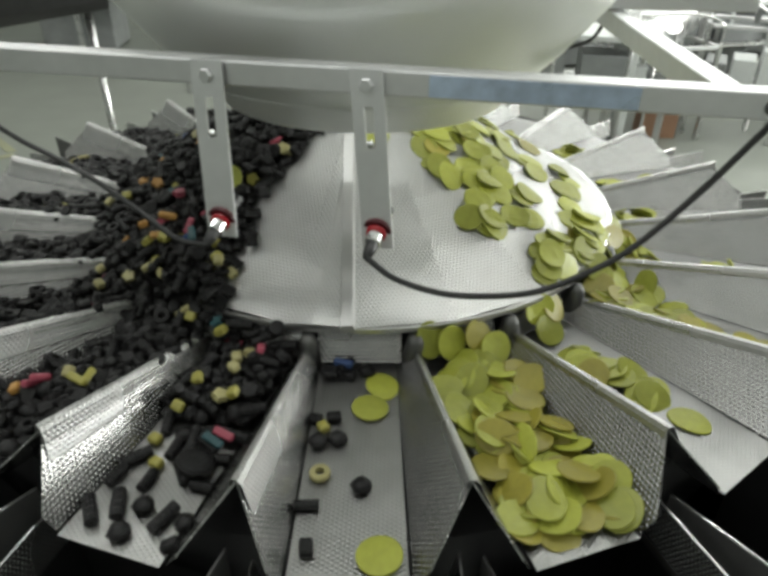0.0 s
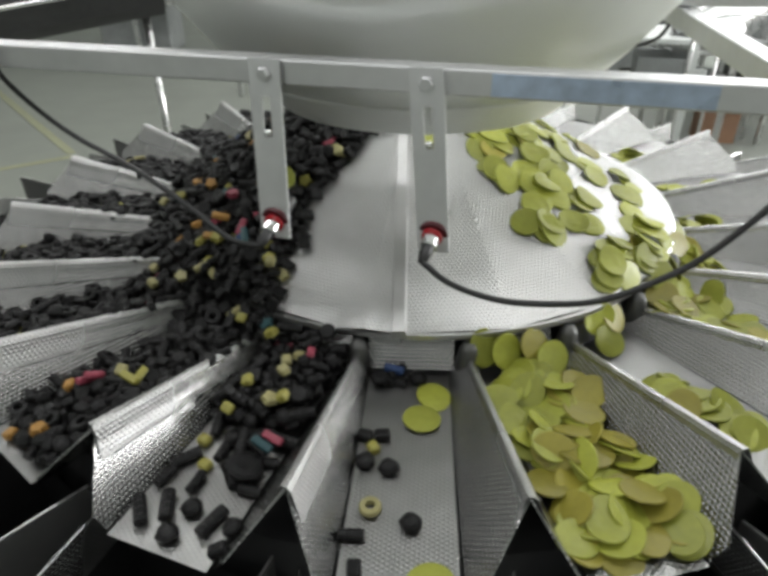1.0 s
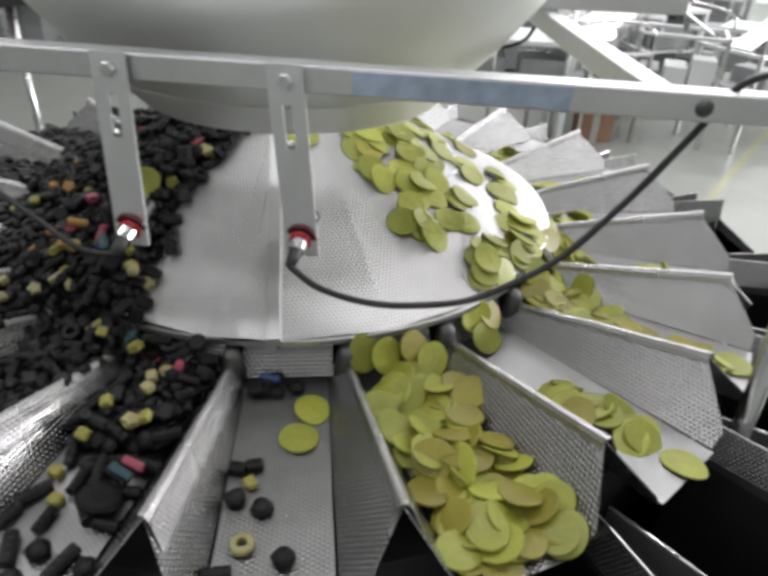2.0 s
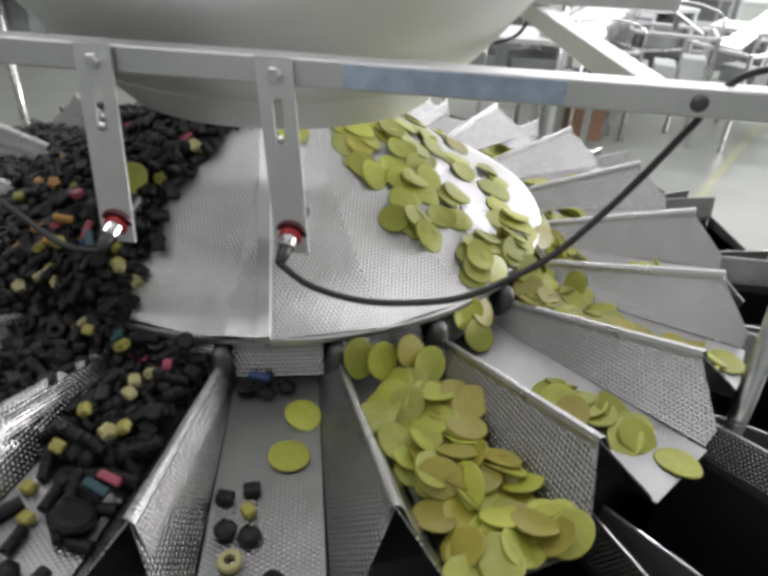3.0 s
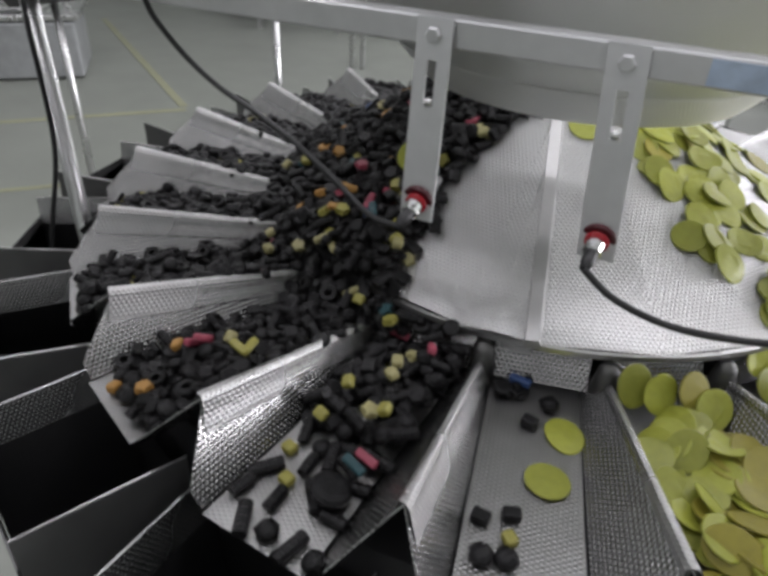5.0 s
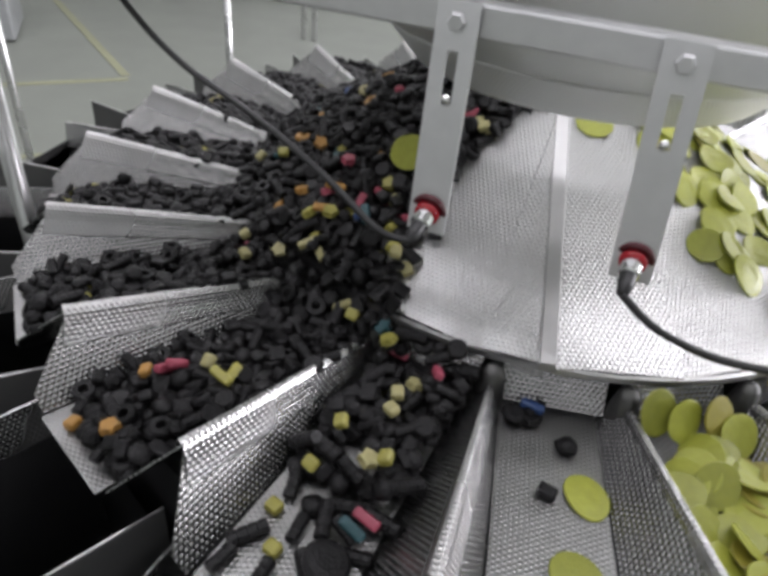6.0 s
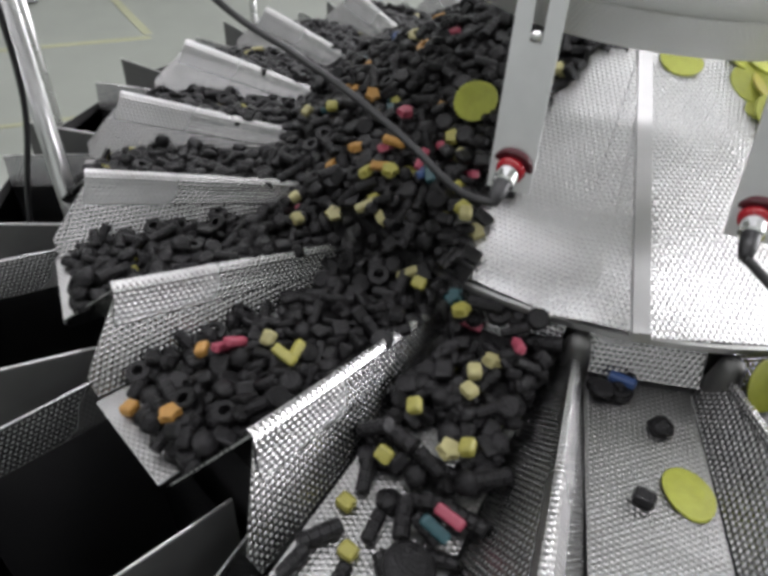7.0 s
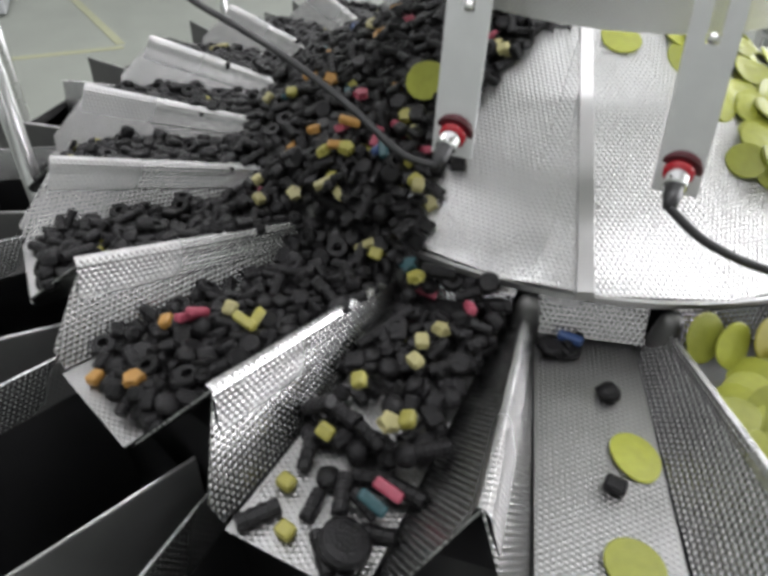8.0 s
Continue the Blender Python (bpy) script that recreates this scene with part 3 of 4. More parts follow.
def packing_table(x, y, turn, w, d, h, carton):
    e = empty("packing_table", "pale steel packing table with open shelf below", "table", "packing tables", matrix=pose(x, y, 0, 0, 0, turn))
    bm = bmesh.new()
    boxes(bm, 0, 0, h, w, d, 0.04, 0.004)
    part("tabletop", bm, WHITE, e)
    bm = bmesh.new()
    boxes(bm, 0, 0, h * 0.55, w - 0.06, d - 0.06, 0.03)
    part("shelf", bm, STEEL, e)
    for sx in (-1, 1):
        for sy in (-1, 1):
            bm = bmesh.new()
            boxes(bm, sx * (w / 2 - 0.03), sy * (d / 2 - 0.03), h / 2 - 0.01, 0.045, 0.045, h - 0.02)
            part("leg", bm, WHITE, e)
    for sx in (-0.25, 0.25):
        bm = bmesh.new()
        boxes(bm, sx * w, -0.02, h * 0.55 + 0.135, w * 0.38, d * 0.7, 0.24, 0.01)
        tagged(finish("storage_bin", bm, DARKGREY, matrix=pose(x, y, 0, 0, 0, turn)), "dark grey storage bin on the table's shelf", "bin", "storage bins")
    if carton:
        bm = bmesh.new()
        boxes(bm, 0, 0, 0.15, 0.3, 0.25, 0.30, 0.004)
        tagged(finish("carton", bm, BROWN, matrix=pose(x + carton[0], y + carton[1], 0, 0, 0, turn + 8)), "brown cardboard carton standing on the floor", "carton")


packing_table(1.22, 4.75, -6, 1.0, 0.6, 0.88, (0.85, 0.1))
packing_table(2.9, 6.6, 20, 1.3, 0.7, 0.9, None)
packing_table(4.1, 5.7, -35, 1.2, 0.6, 0.85, None)


def wire_guide():
    e = empty("wire_guide", "bright bent wire guide rails on a thin stand", "guide rail", matrix=pose(1.2, 4.0, 0, 0, 0, -10))
    for k, z in enumerate((1.12, 1.26, 1.36)):
        bm = bmesh.new()
        tube(bm, curve_points([(-0.30, 0, z), (-0.38, 0.12, z + 0.02), (-0.28, 0.24, z), (0.22, 0.22, z - 0.02), (0.40, 0.05, z)], 8), 0.012, 8)
        part("rail", bm, CHROME, e, smooth=True)
    for x in (-0.25, 0.3):
        bm = bmesh.new()
        tube(bm, [(x, 0.1, 0.0), (x, 0.1, 1.4)], 0.015, 10)
        part("stand", bm, STEEL, e, smooth=True)


wire_guide()


def conveyor(x, y, turn, length, h, label):
    e = empty("conveyor", label, "conveyor", "conveyors in the hall", matrix=pose(x, y, 0, 0, 0, turn))
    bm = bmesh.new()
    boxes(bm, 0, 0, h, length, 0.42, 0.05, 0.012)
    part("belt", bm, WHITE, e, "pale belt")
    for s in (-1, 1):
        bm = bmesh.new()
        boxes(bm, 0, s * 0.235, h, length, 0.03, 0.14, 0.004)
        part("side_rail", bm, STEEL, e)
        for k in (-0.42, 0.0, 0.42):
            bm = bmesh.new()
            boxes(bm, k * length, s * 0.235, h / 2 - 0.04, 0.05, 0.05, h - 0.08)
            part("leg", bm, STEEL, e)
    bm = bmesh.new()
    boxes(bm, length * 0.2, -0.33, h - 0.12, 0.30, 0.16, 0.18, 0.02)
    part("motor", bm, DARKGREY, e, "dark grey drive motor")


conveyor(2.3, 5.6, 62, 2.6, 0.95, "steel conveyor with a pale belt")
conveyor(3.7, 8.0, 35, 3.2, 1.1, "steel conveyor with a pale belt")
conveyor(-3.3, 7.2, 12, 2.4, 0.8, "low steel conveyor with a pale belt")
conveyor(5.6, 6.3, 110, 2.6, 1.0, "steel conveyor with a pale belt")


def pack_machine(x, y, turn, w, d, h, label, beacon=False):
    e = empty("packing_machine", label, "machine", "packing machines", matrix=pose(x, y, 0, 0, 0, turn))
    bm = bmesh.new()
    boxes(bm, 0, 0, h * 0.28, w, d, h * 0.52, 0.02)
    part("cabinet", bm, DARKGREY, e)
    bm = bmesh.new()
    boxes(bm, 0, 0.02, h * 0.58, w * 1.08, d * 1.05, 0.05, 0.008)
    part("deck", bm, STEEL, e)
    for s in (-1, 1):
        bm = bmesh.new()
        boxes(bm, s * w * 0.42, 0, h * 0.8, 0.06, 0.06, h * 0.42, 0.005)
        part("upright", bm, STEEL, e)
    bm = bmesh.new()
    boxes(bm, 0, 0, h, w * 0.95, d * 0.5, 0.09, 0.01)
    part("head_beam", bm, WHITE, e)
    bm = bmesh.new()
    boxes(bm, 0.05, -d * 0.2, h * 0.73, w * 0.35, d * 0.3, h * 0.2, 0.02)
    part("forming_box", bm, STEEL, e)
    bm = bmesh.new()
    lathe(bm, [(0.01, -0.10), (0.11, -0.10), (0.11, 0.10), (0.01, 0.10)], 20, Matrix.Translation((-w * 0.25, -d * 0.45, h * 0.75)) @ pose(0, 0, 0, 0, 90, 0))
    part("film_reel", bm, WHITE, e, "white film reel")
    if beacon:
        bm = bmesh.new()
        boxes(bm, w * 0.3, 0, h + 0.11, 0.09, 0.09, 0.13, 0.015)
        part("beacon", bm, REDSIGN, e, "lit red beacon")


pack_machine(3.1, 7.0, -20, 0.9, 0.7, 1.5, "dark grey packing machine with steel deck", True)
pack_machine(4.6, 8.6, -30, 1.0, 0.8, 1.6, "dark grey packing machine with steel deck")
pack_machine(1.7, 7.6, 5, 0.9, 0.7, 1.4, "dark grey packing machine with steel deck")
pack_machine(-5.3, 4.0, 35, 1.1, 0.8, 0.95, "dark grey machine cabinet by the wall")
pack_machine(-4.6, 7.6, 10, 0.9, 0.7, 1.1, "grey-green machine standing behind the conveyor")


def frame_machine(x, y, turn, w, d, h, seed):
    """An open tube frame with boxes, a sloping chute and a bent guard."""
    q = random.Random(seed)
    e = empty("filling_machine", "open steel tube frame with grey boxes and a sloping chute", "machine", "filling machines", matrix=pose(x, y, 0, 0, 0, turn))
    for sx in (-1, 1):
        for sy in (-1, 1):
            bm = bmesh.new()
            boxes(bm, sx * w / 2, sy * d / 2, h / 2, 0.035, 0.035, h, 0.004)
            part("post", bm, STEEL, e)
    for z in (h * 0.45, h - 0.02):
        for sy in (-1, 1):
            bm = bmesh.new()
            boxes(bm, 0, sy * d / 2, z, w - 0.04, 0.030, 0.030, 0.004)
            part("rail", bm, STRAP, e)
        for sx in (-1, 1):
            bm = bmesh.new()
            boxes(bm, sx * w / 2, 0, z, 0.030, d - 0.04, 0.030, 0.004)
            part("rail", bm, STRAP, e)
    for k in range(3):
        bm = bmesh.new()
        bw, bh = w * q.uniform(0.20, 0.32), h * q.uniform(0.16, 0.34)
        boxes(bm, (k - 1) * w * 0.32, q.uniform(-0.1, 0.1) * d, h * 0.45 + 0.016 + bh / 2, bw, d * q.uniform(0.4, 0.8), bh, 0.012)
        part("box", bm, q.choice((DARKGREY, WHITE, DARKGREY, BLACKMETAL_AND_SHADE)), e)
    bm = bmesh.new()
    boxes(bm, 0, 0, 0, w * 0.8, d * 0.35, 0.012, 0.003, Matrix.Translation((0.0, 0.0, h + 0.12)) @ pose(0, 0, 0, 0, q.choice((-24, 22, 30)), 0))
    part("chute", bm, STRAP, e, "bright sloping chute")
    bm = bmesh.new()
    boxes(bm, 0, 0, h + 0.05, 0.04, d * 0.3, 0.12, 0.004)
    part("chute_bracket", bm, DARKGREY, e)
    bm = bmesh.new()
    tube(bm, curve_points([(-w / 2, -d / 2, h), (-w * 0.45, -d / 2, h + 0.20), (0, -d / 2, h + 0.25), (w * 0.45, -d / 2, h + 0.18), (w / 2, -d / 2, h)], 6), 0.010, 8)
    part("guard", bm, CHROME, e, "bent bright wire guard", smooth=True)


for k, (mx, my, mt, mw, md, mh) in enumerate(((1.95, 4.9, 15, 0.8, 0.55, 0.80), (2.75, 5.0, -20, 0.7, 0.5, 0.95), (3.45, 5.0, 30, 0.8, 0.6, 0.85), (2.25, 6.4, 5, 0.9, 0.6, 1.00), (3.6, 6.9, -15, 0.9, 0.6, 1.05))):
    frame_machine(mx, my, mt, mw, md, mh, 40 + k)


def work_lamp():
    e = empty("work_lamp", "small white work lamp on a thin stand, switched on", "lamp", matrix=pose(1.75, 4.2, 0))
    bm = bmesh.new()
    tube(bm, [(0, 0, 0), (0, 0, 1.0)], 0.012, 10)
    part("stand", bm, STEEL, e, smooth=True)
    for dx in (-0.07, 0.08):
        bm = bmesh.new()
        bmesh.ops.create_uvsphere(bm, u_segments=14, v_segments=10, radius=0.055, matrix=Matrix.Translation((dx, 0, 1.02)) @ Matrix.Diagonal((1, 0.7, 0.75, 1)))
        part("bulb", bm, TUBE, e, "lit white bulb", smooth=True)


work_lamp()


def product_chute():
    e = empty("product_chute", "dark stainless chute with a bright rolled rim", "chute")
    A, B = Vector((-2.75, 1.55, 1.36)), Vector((-1.55, 2.30, 1.52))
    d = (B - A).normalized()
    n = Vector((-d.y, d.x, 0)).normalized()
    bm = bmesh.new()
    w = 0.40
    prof = [(0.0, 0.0), (0.05, -0.12), (0.14, -0.18), (w - 0.14, -0.18), (w - 0.05, -0.12), (w, 0.0)]
    rows = []
    for P in (A, B):
        rows.append([bm.verts.new(P + n * u + Vector((0, 0, v))) for u, v in prof])
    for k in range(len(prof) - 1):
        bm.faces.new((rows[0][k], rows[0][k + 1], rows[1][k + 1], rows[1][k]))
    bmesh.ops.solidify(bm, geom=bm.faces[:], thickness=0.004)
    part("trough", bm, DULL, e)
    for u in (0.0, w):
        bm = bmesh.new()
        tube(bm, [A + n * u, B + n * u], 0.012, 10)
        part("rolled_rim", bm, CHROME, e, smooth=True)
    for P in (A + d * 0.2, B - d * 0.1):
        q = P + n * w / 2
        bm = bmesh.new()
        tube(bm, [(q.x, q.y, 0), (q.x, q.y, q.z - 0.185)], 0.02, 10)
        part("stand", bm, STEEL, e, smooth=True)


product_chute()


def door_frame_posts():
    for x in (-2.52, -2.40):
        bm = bmesh.new()
        boxes(bm, x, 5.6, 0.8, 0.05, 0.05, 1.6, 0.004)
        tagged(finish("steel_post", bm, STEEL), "slim upright steel post by the conveyor", "post", "steel posts")


door_frame_posts()


# ---------- the sweets ----------
def ridge_z(r):
    k = (r - RIDGE_IN_R) / (RIDGE_R - RIDGE_IN_R)
    return RIDGE_IN_Z + k * (RIDGE_Z - RIDGE_IN_Z)


def pan_of(deg):
    """Pan number and the angle off its axis."""
    k = (deg - TH0) / STEP
    j = math.floor(k)
    return j, (k - j - 0.5) * STEP


def support(x, y):
    """Height of bare metal under a place."""
    r = math.hypot(x, y)
    if r < RIM_R + 0.003:
        return RIM_Z + (RIM_R - r) * CONE_K
    if r > OUT_R:
        return 0.5
    j, off = pan_of(math.degrees(math.atan2(y, x)))
    lx, ly = r * math.cos(radians(off)), r * math.sin(radians(off))
    sgn = 1 if ly > 0 else -1
    w = WIDE[sgn][0] + (WIDE[sgn][1] - WIDE[sgn][0]) * (lx - IN_R) / (OUT_R - IN_R)
    if abs(ly) <= w:
        return IN_Z
    yr = lx * SH
    return IN_Z + min(1.0, (abs(ly) - w) / max(0.004, yr - w)) * (ridge_z(min(lx, RIDGE_R)) - IN_Z)


CELL = 0.004
HALF = 0.74
GRID = int(2 * HALF / CELL)
ground = np.zeros((GRID, GRID))
for gi in range(GRID):
    for gj in range(GRID):
        ground[gi, gj] = support(-HALF + (gi + 0.5) * CELL, -HALF + (gj + 0.5) * CELL)
pile = ground.copy()
rnd = random.Random(11)


def cells(x, y, rad):
    i0, i1 = int((x - rad + HALF) / CELL), int((x + rad + HALF) / CELL)
    j0, j1 = int((y - rad + HALF) / CELL), int((y + rad + HALF) / CELL)
    return i0, i1 + 1, j0, j1 + 1


def settle(x, y, rad, thick, lift=0.8, raise_by=1.0):
    """Lay a piece on the heap: its centre and the heap's slope there; the heap grows."""
    i0, i1, j0, j1 = cells(x, y, rad)
    patch = pile[i0:i1, j0:j1]
    n, m = patch.shape
    ii, jj = np.meshgrid(np.arange(n) - (n - 1) / 2, np.arange(m) - (m - 1) / 2, indexing="ij")
    mask = (ii * CELL) ** 2 + (jj * CELL) ** 2 <= (rad + CELL * 0.3) ** 2
    ok = mask & (patch > 1.0)
    if ok.sum() < 3:
        return None
    A = np.stack([ii[ok] * CELL, jj[ok] * CELL, np.ones(ok.sum())], 1)
    sol, *_ = np.linalg.lstsq(A, patch[ok], rcond=None)
    plane = A @ sol
    res = patch[ok] - plane
    z = sol[2] + np.quantile(res, lift)
    gx, gy = max(-0.9, min(0.9, sol[0])), max(-0.9, min(0.9, sol[1]))
    new_top = z + gx * ii * CELL + gy * jj * CELL + thick * raise_by
    patch[ok] = np.maximum(patch[ok], new_top[ok])
    return Vector((x, y, z + thick * 0.5)), gx, gy


def lay_pose(place, gx, gy, spin, tip=0.0, tip_dir=0.0):
    n = Vector((-gx, -gy, 1)).normalized()
    q = Vector((0, 0, 1)).rotation_difference(n).to_matrix().to_4x4()
    t = Matrix.Rotation(tip, 4, Vector((math.cos(tip_dir), math.sin(tip_dir), 0)))
    return Matrix.Translation(place) @ q @ t @ Matrix.Rotation(spin, 4, "Z")


def piece_mesh(name, build, mats):
    bm = bmesh.new()
    build(bm)
    me = bpy.data.meshes.new(name)
    bmesh.ops.recalc_face_normals(bm, faces=bm.faces[:])
    bm.to_mesh(me)
    bm.free()
    for f in me.polygons:
        f.use_smooth = name == "berry"
    out = []
    for m in mats:
        c = me.copy()
        c.materials.append(m)
        out.append(c)
    return out


def coin(rad, h, dome=0.0, seg=20, wob=0.0, oval=1.0, bend=0.0):
    def build(bm):
        prof = [(rad * 0.55, -h / 2 - dome * 0.2), (rad - 0.3 * h, -h / 2), (rad, -h * 0.2), (rad, h * 0.2), (rad - 0.3 * h, h / 2), (rad * 0.55, h / 2 + dome)]
        rings = []
        for r, z in prof:
            rings.append([bm.verts.new((oval * r * math.cos(2 * math.pi * i / seg) * (1 + wob * math.sin(4 * math.pi * i / seg)), r * math.sin(2 * math.pi * i / seg) * (1 + wob * math.cos(6 * math.pi * i / seg) * 0.5), z)) for i in range(seg)])
        for a, b in zip(rings, rings[1:]):
            for i in range(seg):
                bm.faces.new((a[i], a[(i + 1) % seg], b[(i + 1) % seg], b[i]))
        bm.faces.new(rings[0][::-1])
        bm.faces.new(rings[-1])
        for v in bm.verts:
            v.co.z += bend * v.co.x * v.co.x / rad
    return build


def star(rad, h):
    """A five-pointed sweet with blunt tips."""
    def build(bm):
        rim = [[], []]
        for i in range(10):
            r = rad if i % 2 == 0 else rad * 0.55
            for k, z in enumerate((-h / 2, h / 2)):
                rim[k].append(bm.verts.new((r * math.cos(math.pi * i / 5), r * math.sin(math.pi * i / 5), z)))
        bm.faces.new(rim[0][::-1])
        bm.faces.new(rim[1])
        for i in range(10):
            bm.faces.new((rim[0][i], rim[0][(i + 1) % 10], rim[1][(i + 1) % 10], rim[1][i]))
        bmesh.ops.bevel(bm, geom=bm.edges[:], offset=h * 0.16, segments=1, affect="EDGES")
    return build


def stick(l, w, h, ridges=0):
    def build(bm):
        if not ridges:
            boxes(bm, 0, 0, 0, l, w, h, min(w, h) * 0.28)
            return
        prof = [(0.001, -l / 2)]
        for k in range(ridges):
            z = (k + 0.5) / ridges * l - l / 2
            q = l / ridges / 2
            prof += [(0.455 * w, z - q * 0.97), (0.5 * w, z - q * 0.75), (0.5 * w, z + q * 0.75), (0.455 * w, z + q * 0.97)]
        prof.append((0.001, l / 2))
        lathe(bm, prof, 10, pose(0, 0, 0, 0, 90, 0) @ Matrix.Diagonal((h / w, 1, 1, 1)))
    return build


def ring_piece(rad, tube_r, h):
    def build(bm):
        seg = 16
        prof = [(rad - tube_r, -h / 2), (rad - tube_r * 0.2, -h / 2), (rad, -h / 4), (rad, h / 4), (rad - tube_r * 0.2, h / 2), (rad - tube_r, h / 2)]
        lathe(bm, prof, seg, close=True)
    return build


def cluster(rad):
    def build(bm):
        bmesh.ops.create_icosphere(bm, subdivisions=2, radius=rad)
        for v in bm.verts:
            f = 0.88 + 0.20 * abs(math.sin(v.co.x * 260) * math.sin(v.co.y * 260 + 1) + math.cos(v.co.z * 300) * 0.4)
            v.co = Vector((v.co.x * f, v.co.y * f, v.co.z * f * 0.62))
    return build


# shapes: name, builder, footprint radius, thickness, how often
DARK_SHAPES = [("coin", coin(0.0105, 0.007, 0, 12), 0.0095, 0.008, 3), ("stud", coin(0.0080, 0.010, 0.0010, 9), 0.008, 0.010, 3),
               ("stick", stick(0.025, 0.0115, 0.010, 3), 0.010, 0.010, 4), ("block", stick(0.017, 0.013, 0.010), 0.009, 0.010, 5),
               ("ring", ring_piece(0.0115, 0.0065, 0.008), 0.010, 0.008, 2), ("berry", cluster(0.0110), 0.010, 0.011, 3),
               ("chip", stick(0.019, 0.015, 0.0055), 0.010, 0.006, 3), ("baton", stick(0.033, 0.0135, 0.0115, 4), 0.012, 0.011, 1)]
DARK_MESHES = [piece_mesh(n, b, [DARKCANDY]) [0] for n, b, *_ in DARK_SHAPES]
BRIGHT_MESHES = [piece_mesh(n, b, SWEETS) for n, b in (("cube_sweet", stick(0.014, 0.012, 0.010)), ("star_sweet", star(0.0105, 0.008)), ("key_sweet", stick(0.024, 0.009, 0.008)), ("ring_sweet", ring_piece(0.011, 0.006, 0.007)))]
BIG_COIN = piece_mesh("large_coin", coin(0.019, 0.010, 0.001, 24), [DARKCANDY])[0]
LIME_MESHES = [piece_mesh("lime_disc", coin(rr, 0.0024, 0.0003, 26, w, ov, bd), [LIME])[0] for rr, w, ov, bd in ((0.0205, 0.0, 1.06, 0.03), (0.0195, 0.02, 1.20, 0.12), (0.0190, -0.025, 1.28, -0.08), (0.0200, 0.035, 1.14, 0.08), (0.0195, -0.015, 1.22, -0.04))]
LIME_MESHES.append(piece_mesh("lime_disc", coin(0.0195, 0.0024, 0.0003, 26, 0.02, 1.18, 0.05), [LIMEOLD])[0])
DARK_PICK = [i for i, sh in enumerate(DARK_SHAPES) for _ in range(sh[4])]

MOVERS = []          # (object, its rest pose, pan number, what drives it)
TRACKS = []          # (object, pan number, turn, height, where it lies along and across the pan from time to time)
JOIN_DARK, JOIN_BRIGHT = [], []
DARK_LABELS = {"coin": "flat round black liquorice coin in the heap", "stud": "small round black liquorice stud in the heap", "stick": "ribbed black liquorice stick in the heap",
               "block": "short black liquorice block in the heap", "ring": "black liquorice ring with a hole", "berry": "knobbly black liquorice berry in the heap", "chip": "flat black liquorice chip in the heap", "baton": "long ribbed black liquorice baton in the heap"}
BRIGHT_WORDS = ["yellow", "cream", "pink-red", "orange", "blue", "teal"]


def dark_piece(mesh, m, label, group="liquorice sweets"):
    ob = new("liquorice", mesh)
    ob.matrix_basis = m
    return tagged(ob, label, "sweet", group)


def bright_piece(kind, colour, m):
    ob = new("fruit_sweet", BRIGHT_MESHES[kind][colour])
    ob.matrix_basis = m
    return tagged(ob, "small " + BRIGHT_WORDS[colour] + " fruit sweet among black liquorice", "sweet", "fruit sweets")


def cone_bound(r):
    """Where the dark heap ends on the cone, in degrees."""
    return np.interp(r, [0.12, 0.135, 0.150, 0.226, 0.27, 0.317, 0.36, 0.401], [-91, -95, -112, -116, -116, -111, -111.5, -108.5])


def dark_top(r, deg):
    """Top of the liquorice heap, or 0 where there is none; deg runs from -93 down to -265."""
    if r < RIM_R + 0.003:
        if deg > cone_bound(r):
            return 0
        edge = min(1.0, (cone_bound(r) - deg) / 6.0)
        return RIM_Z + (RIM_R - r) * CONE_K + 0.006 + 0.016 * edge
    j, off = pan_of(deg)
    if j > -1:
        return 0
    lx, ly = r * math.cos(radians(off)), r * math.sin(radians(off))
    if j == -1:
        if not -0.052 < ly < 0.044 or r > 0.545:
            return 0
        return IN_Z + np.interp(r, [0.41, 0.44, 0.50, 0.545], [0.036, 0.026, 0.022, 0.012]) + (ly + 0.05) * 0.10
    if r > 0.69:
        return 0
    low = IN_Z + 0.011 + max(0.0, ly + 0.058) * 0.24 - 0.006 * max(0.0, r - 0.60) / 0.09
    high = np.interp(r, [0.405, 0.43, 0.46, 0.50], [1.470, 1.449, 1.438, 1.428])
    k = min(1.0, max(0.0, (r - 0.425) / 0.045))
    return high * (1 - k) + low * k


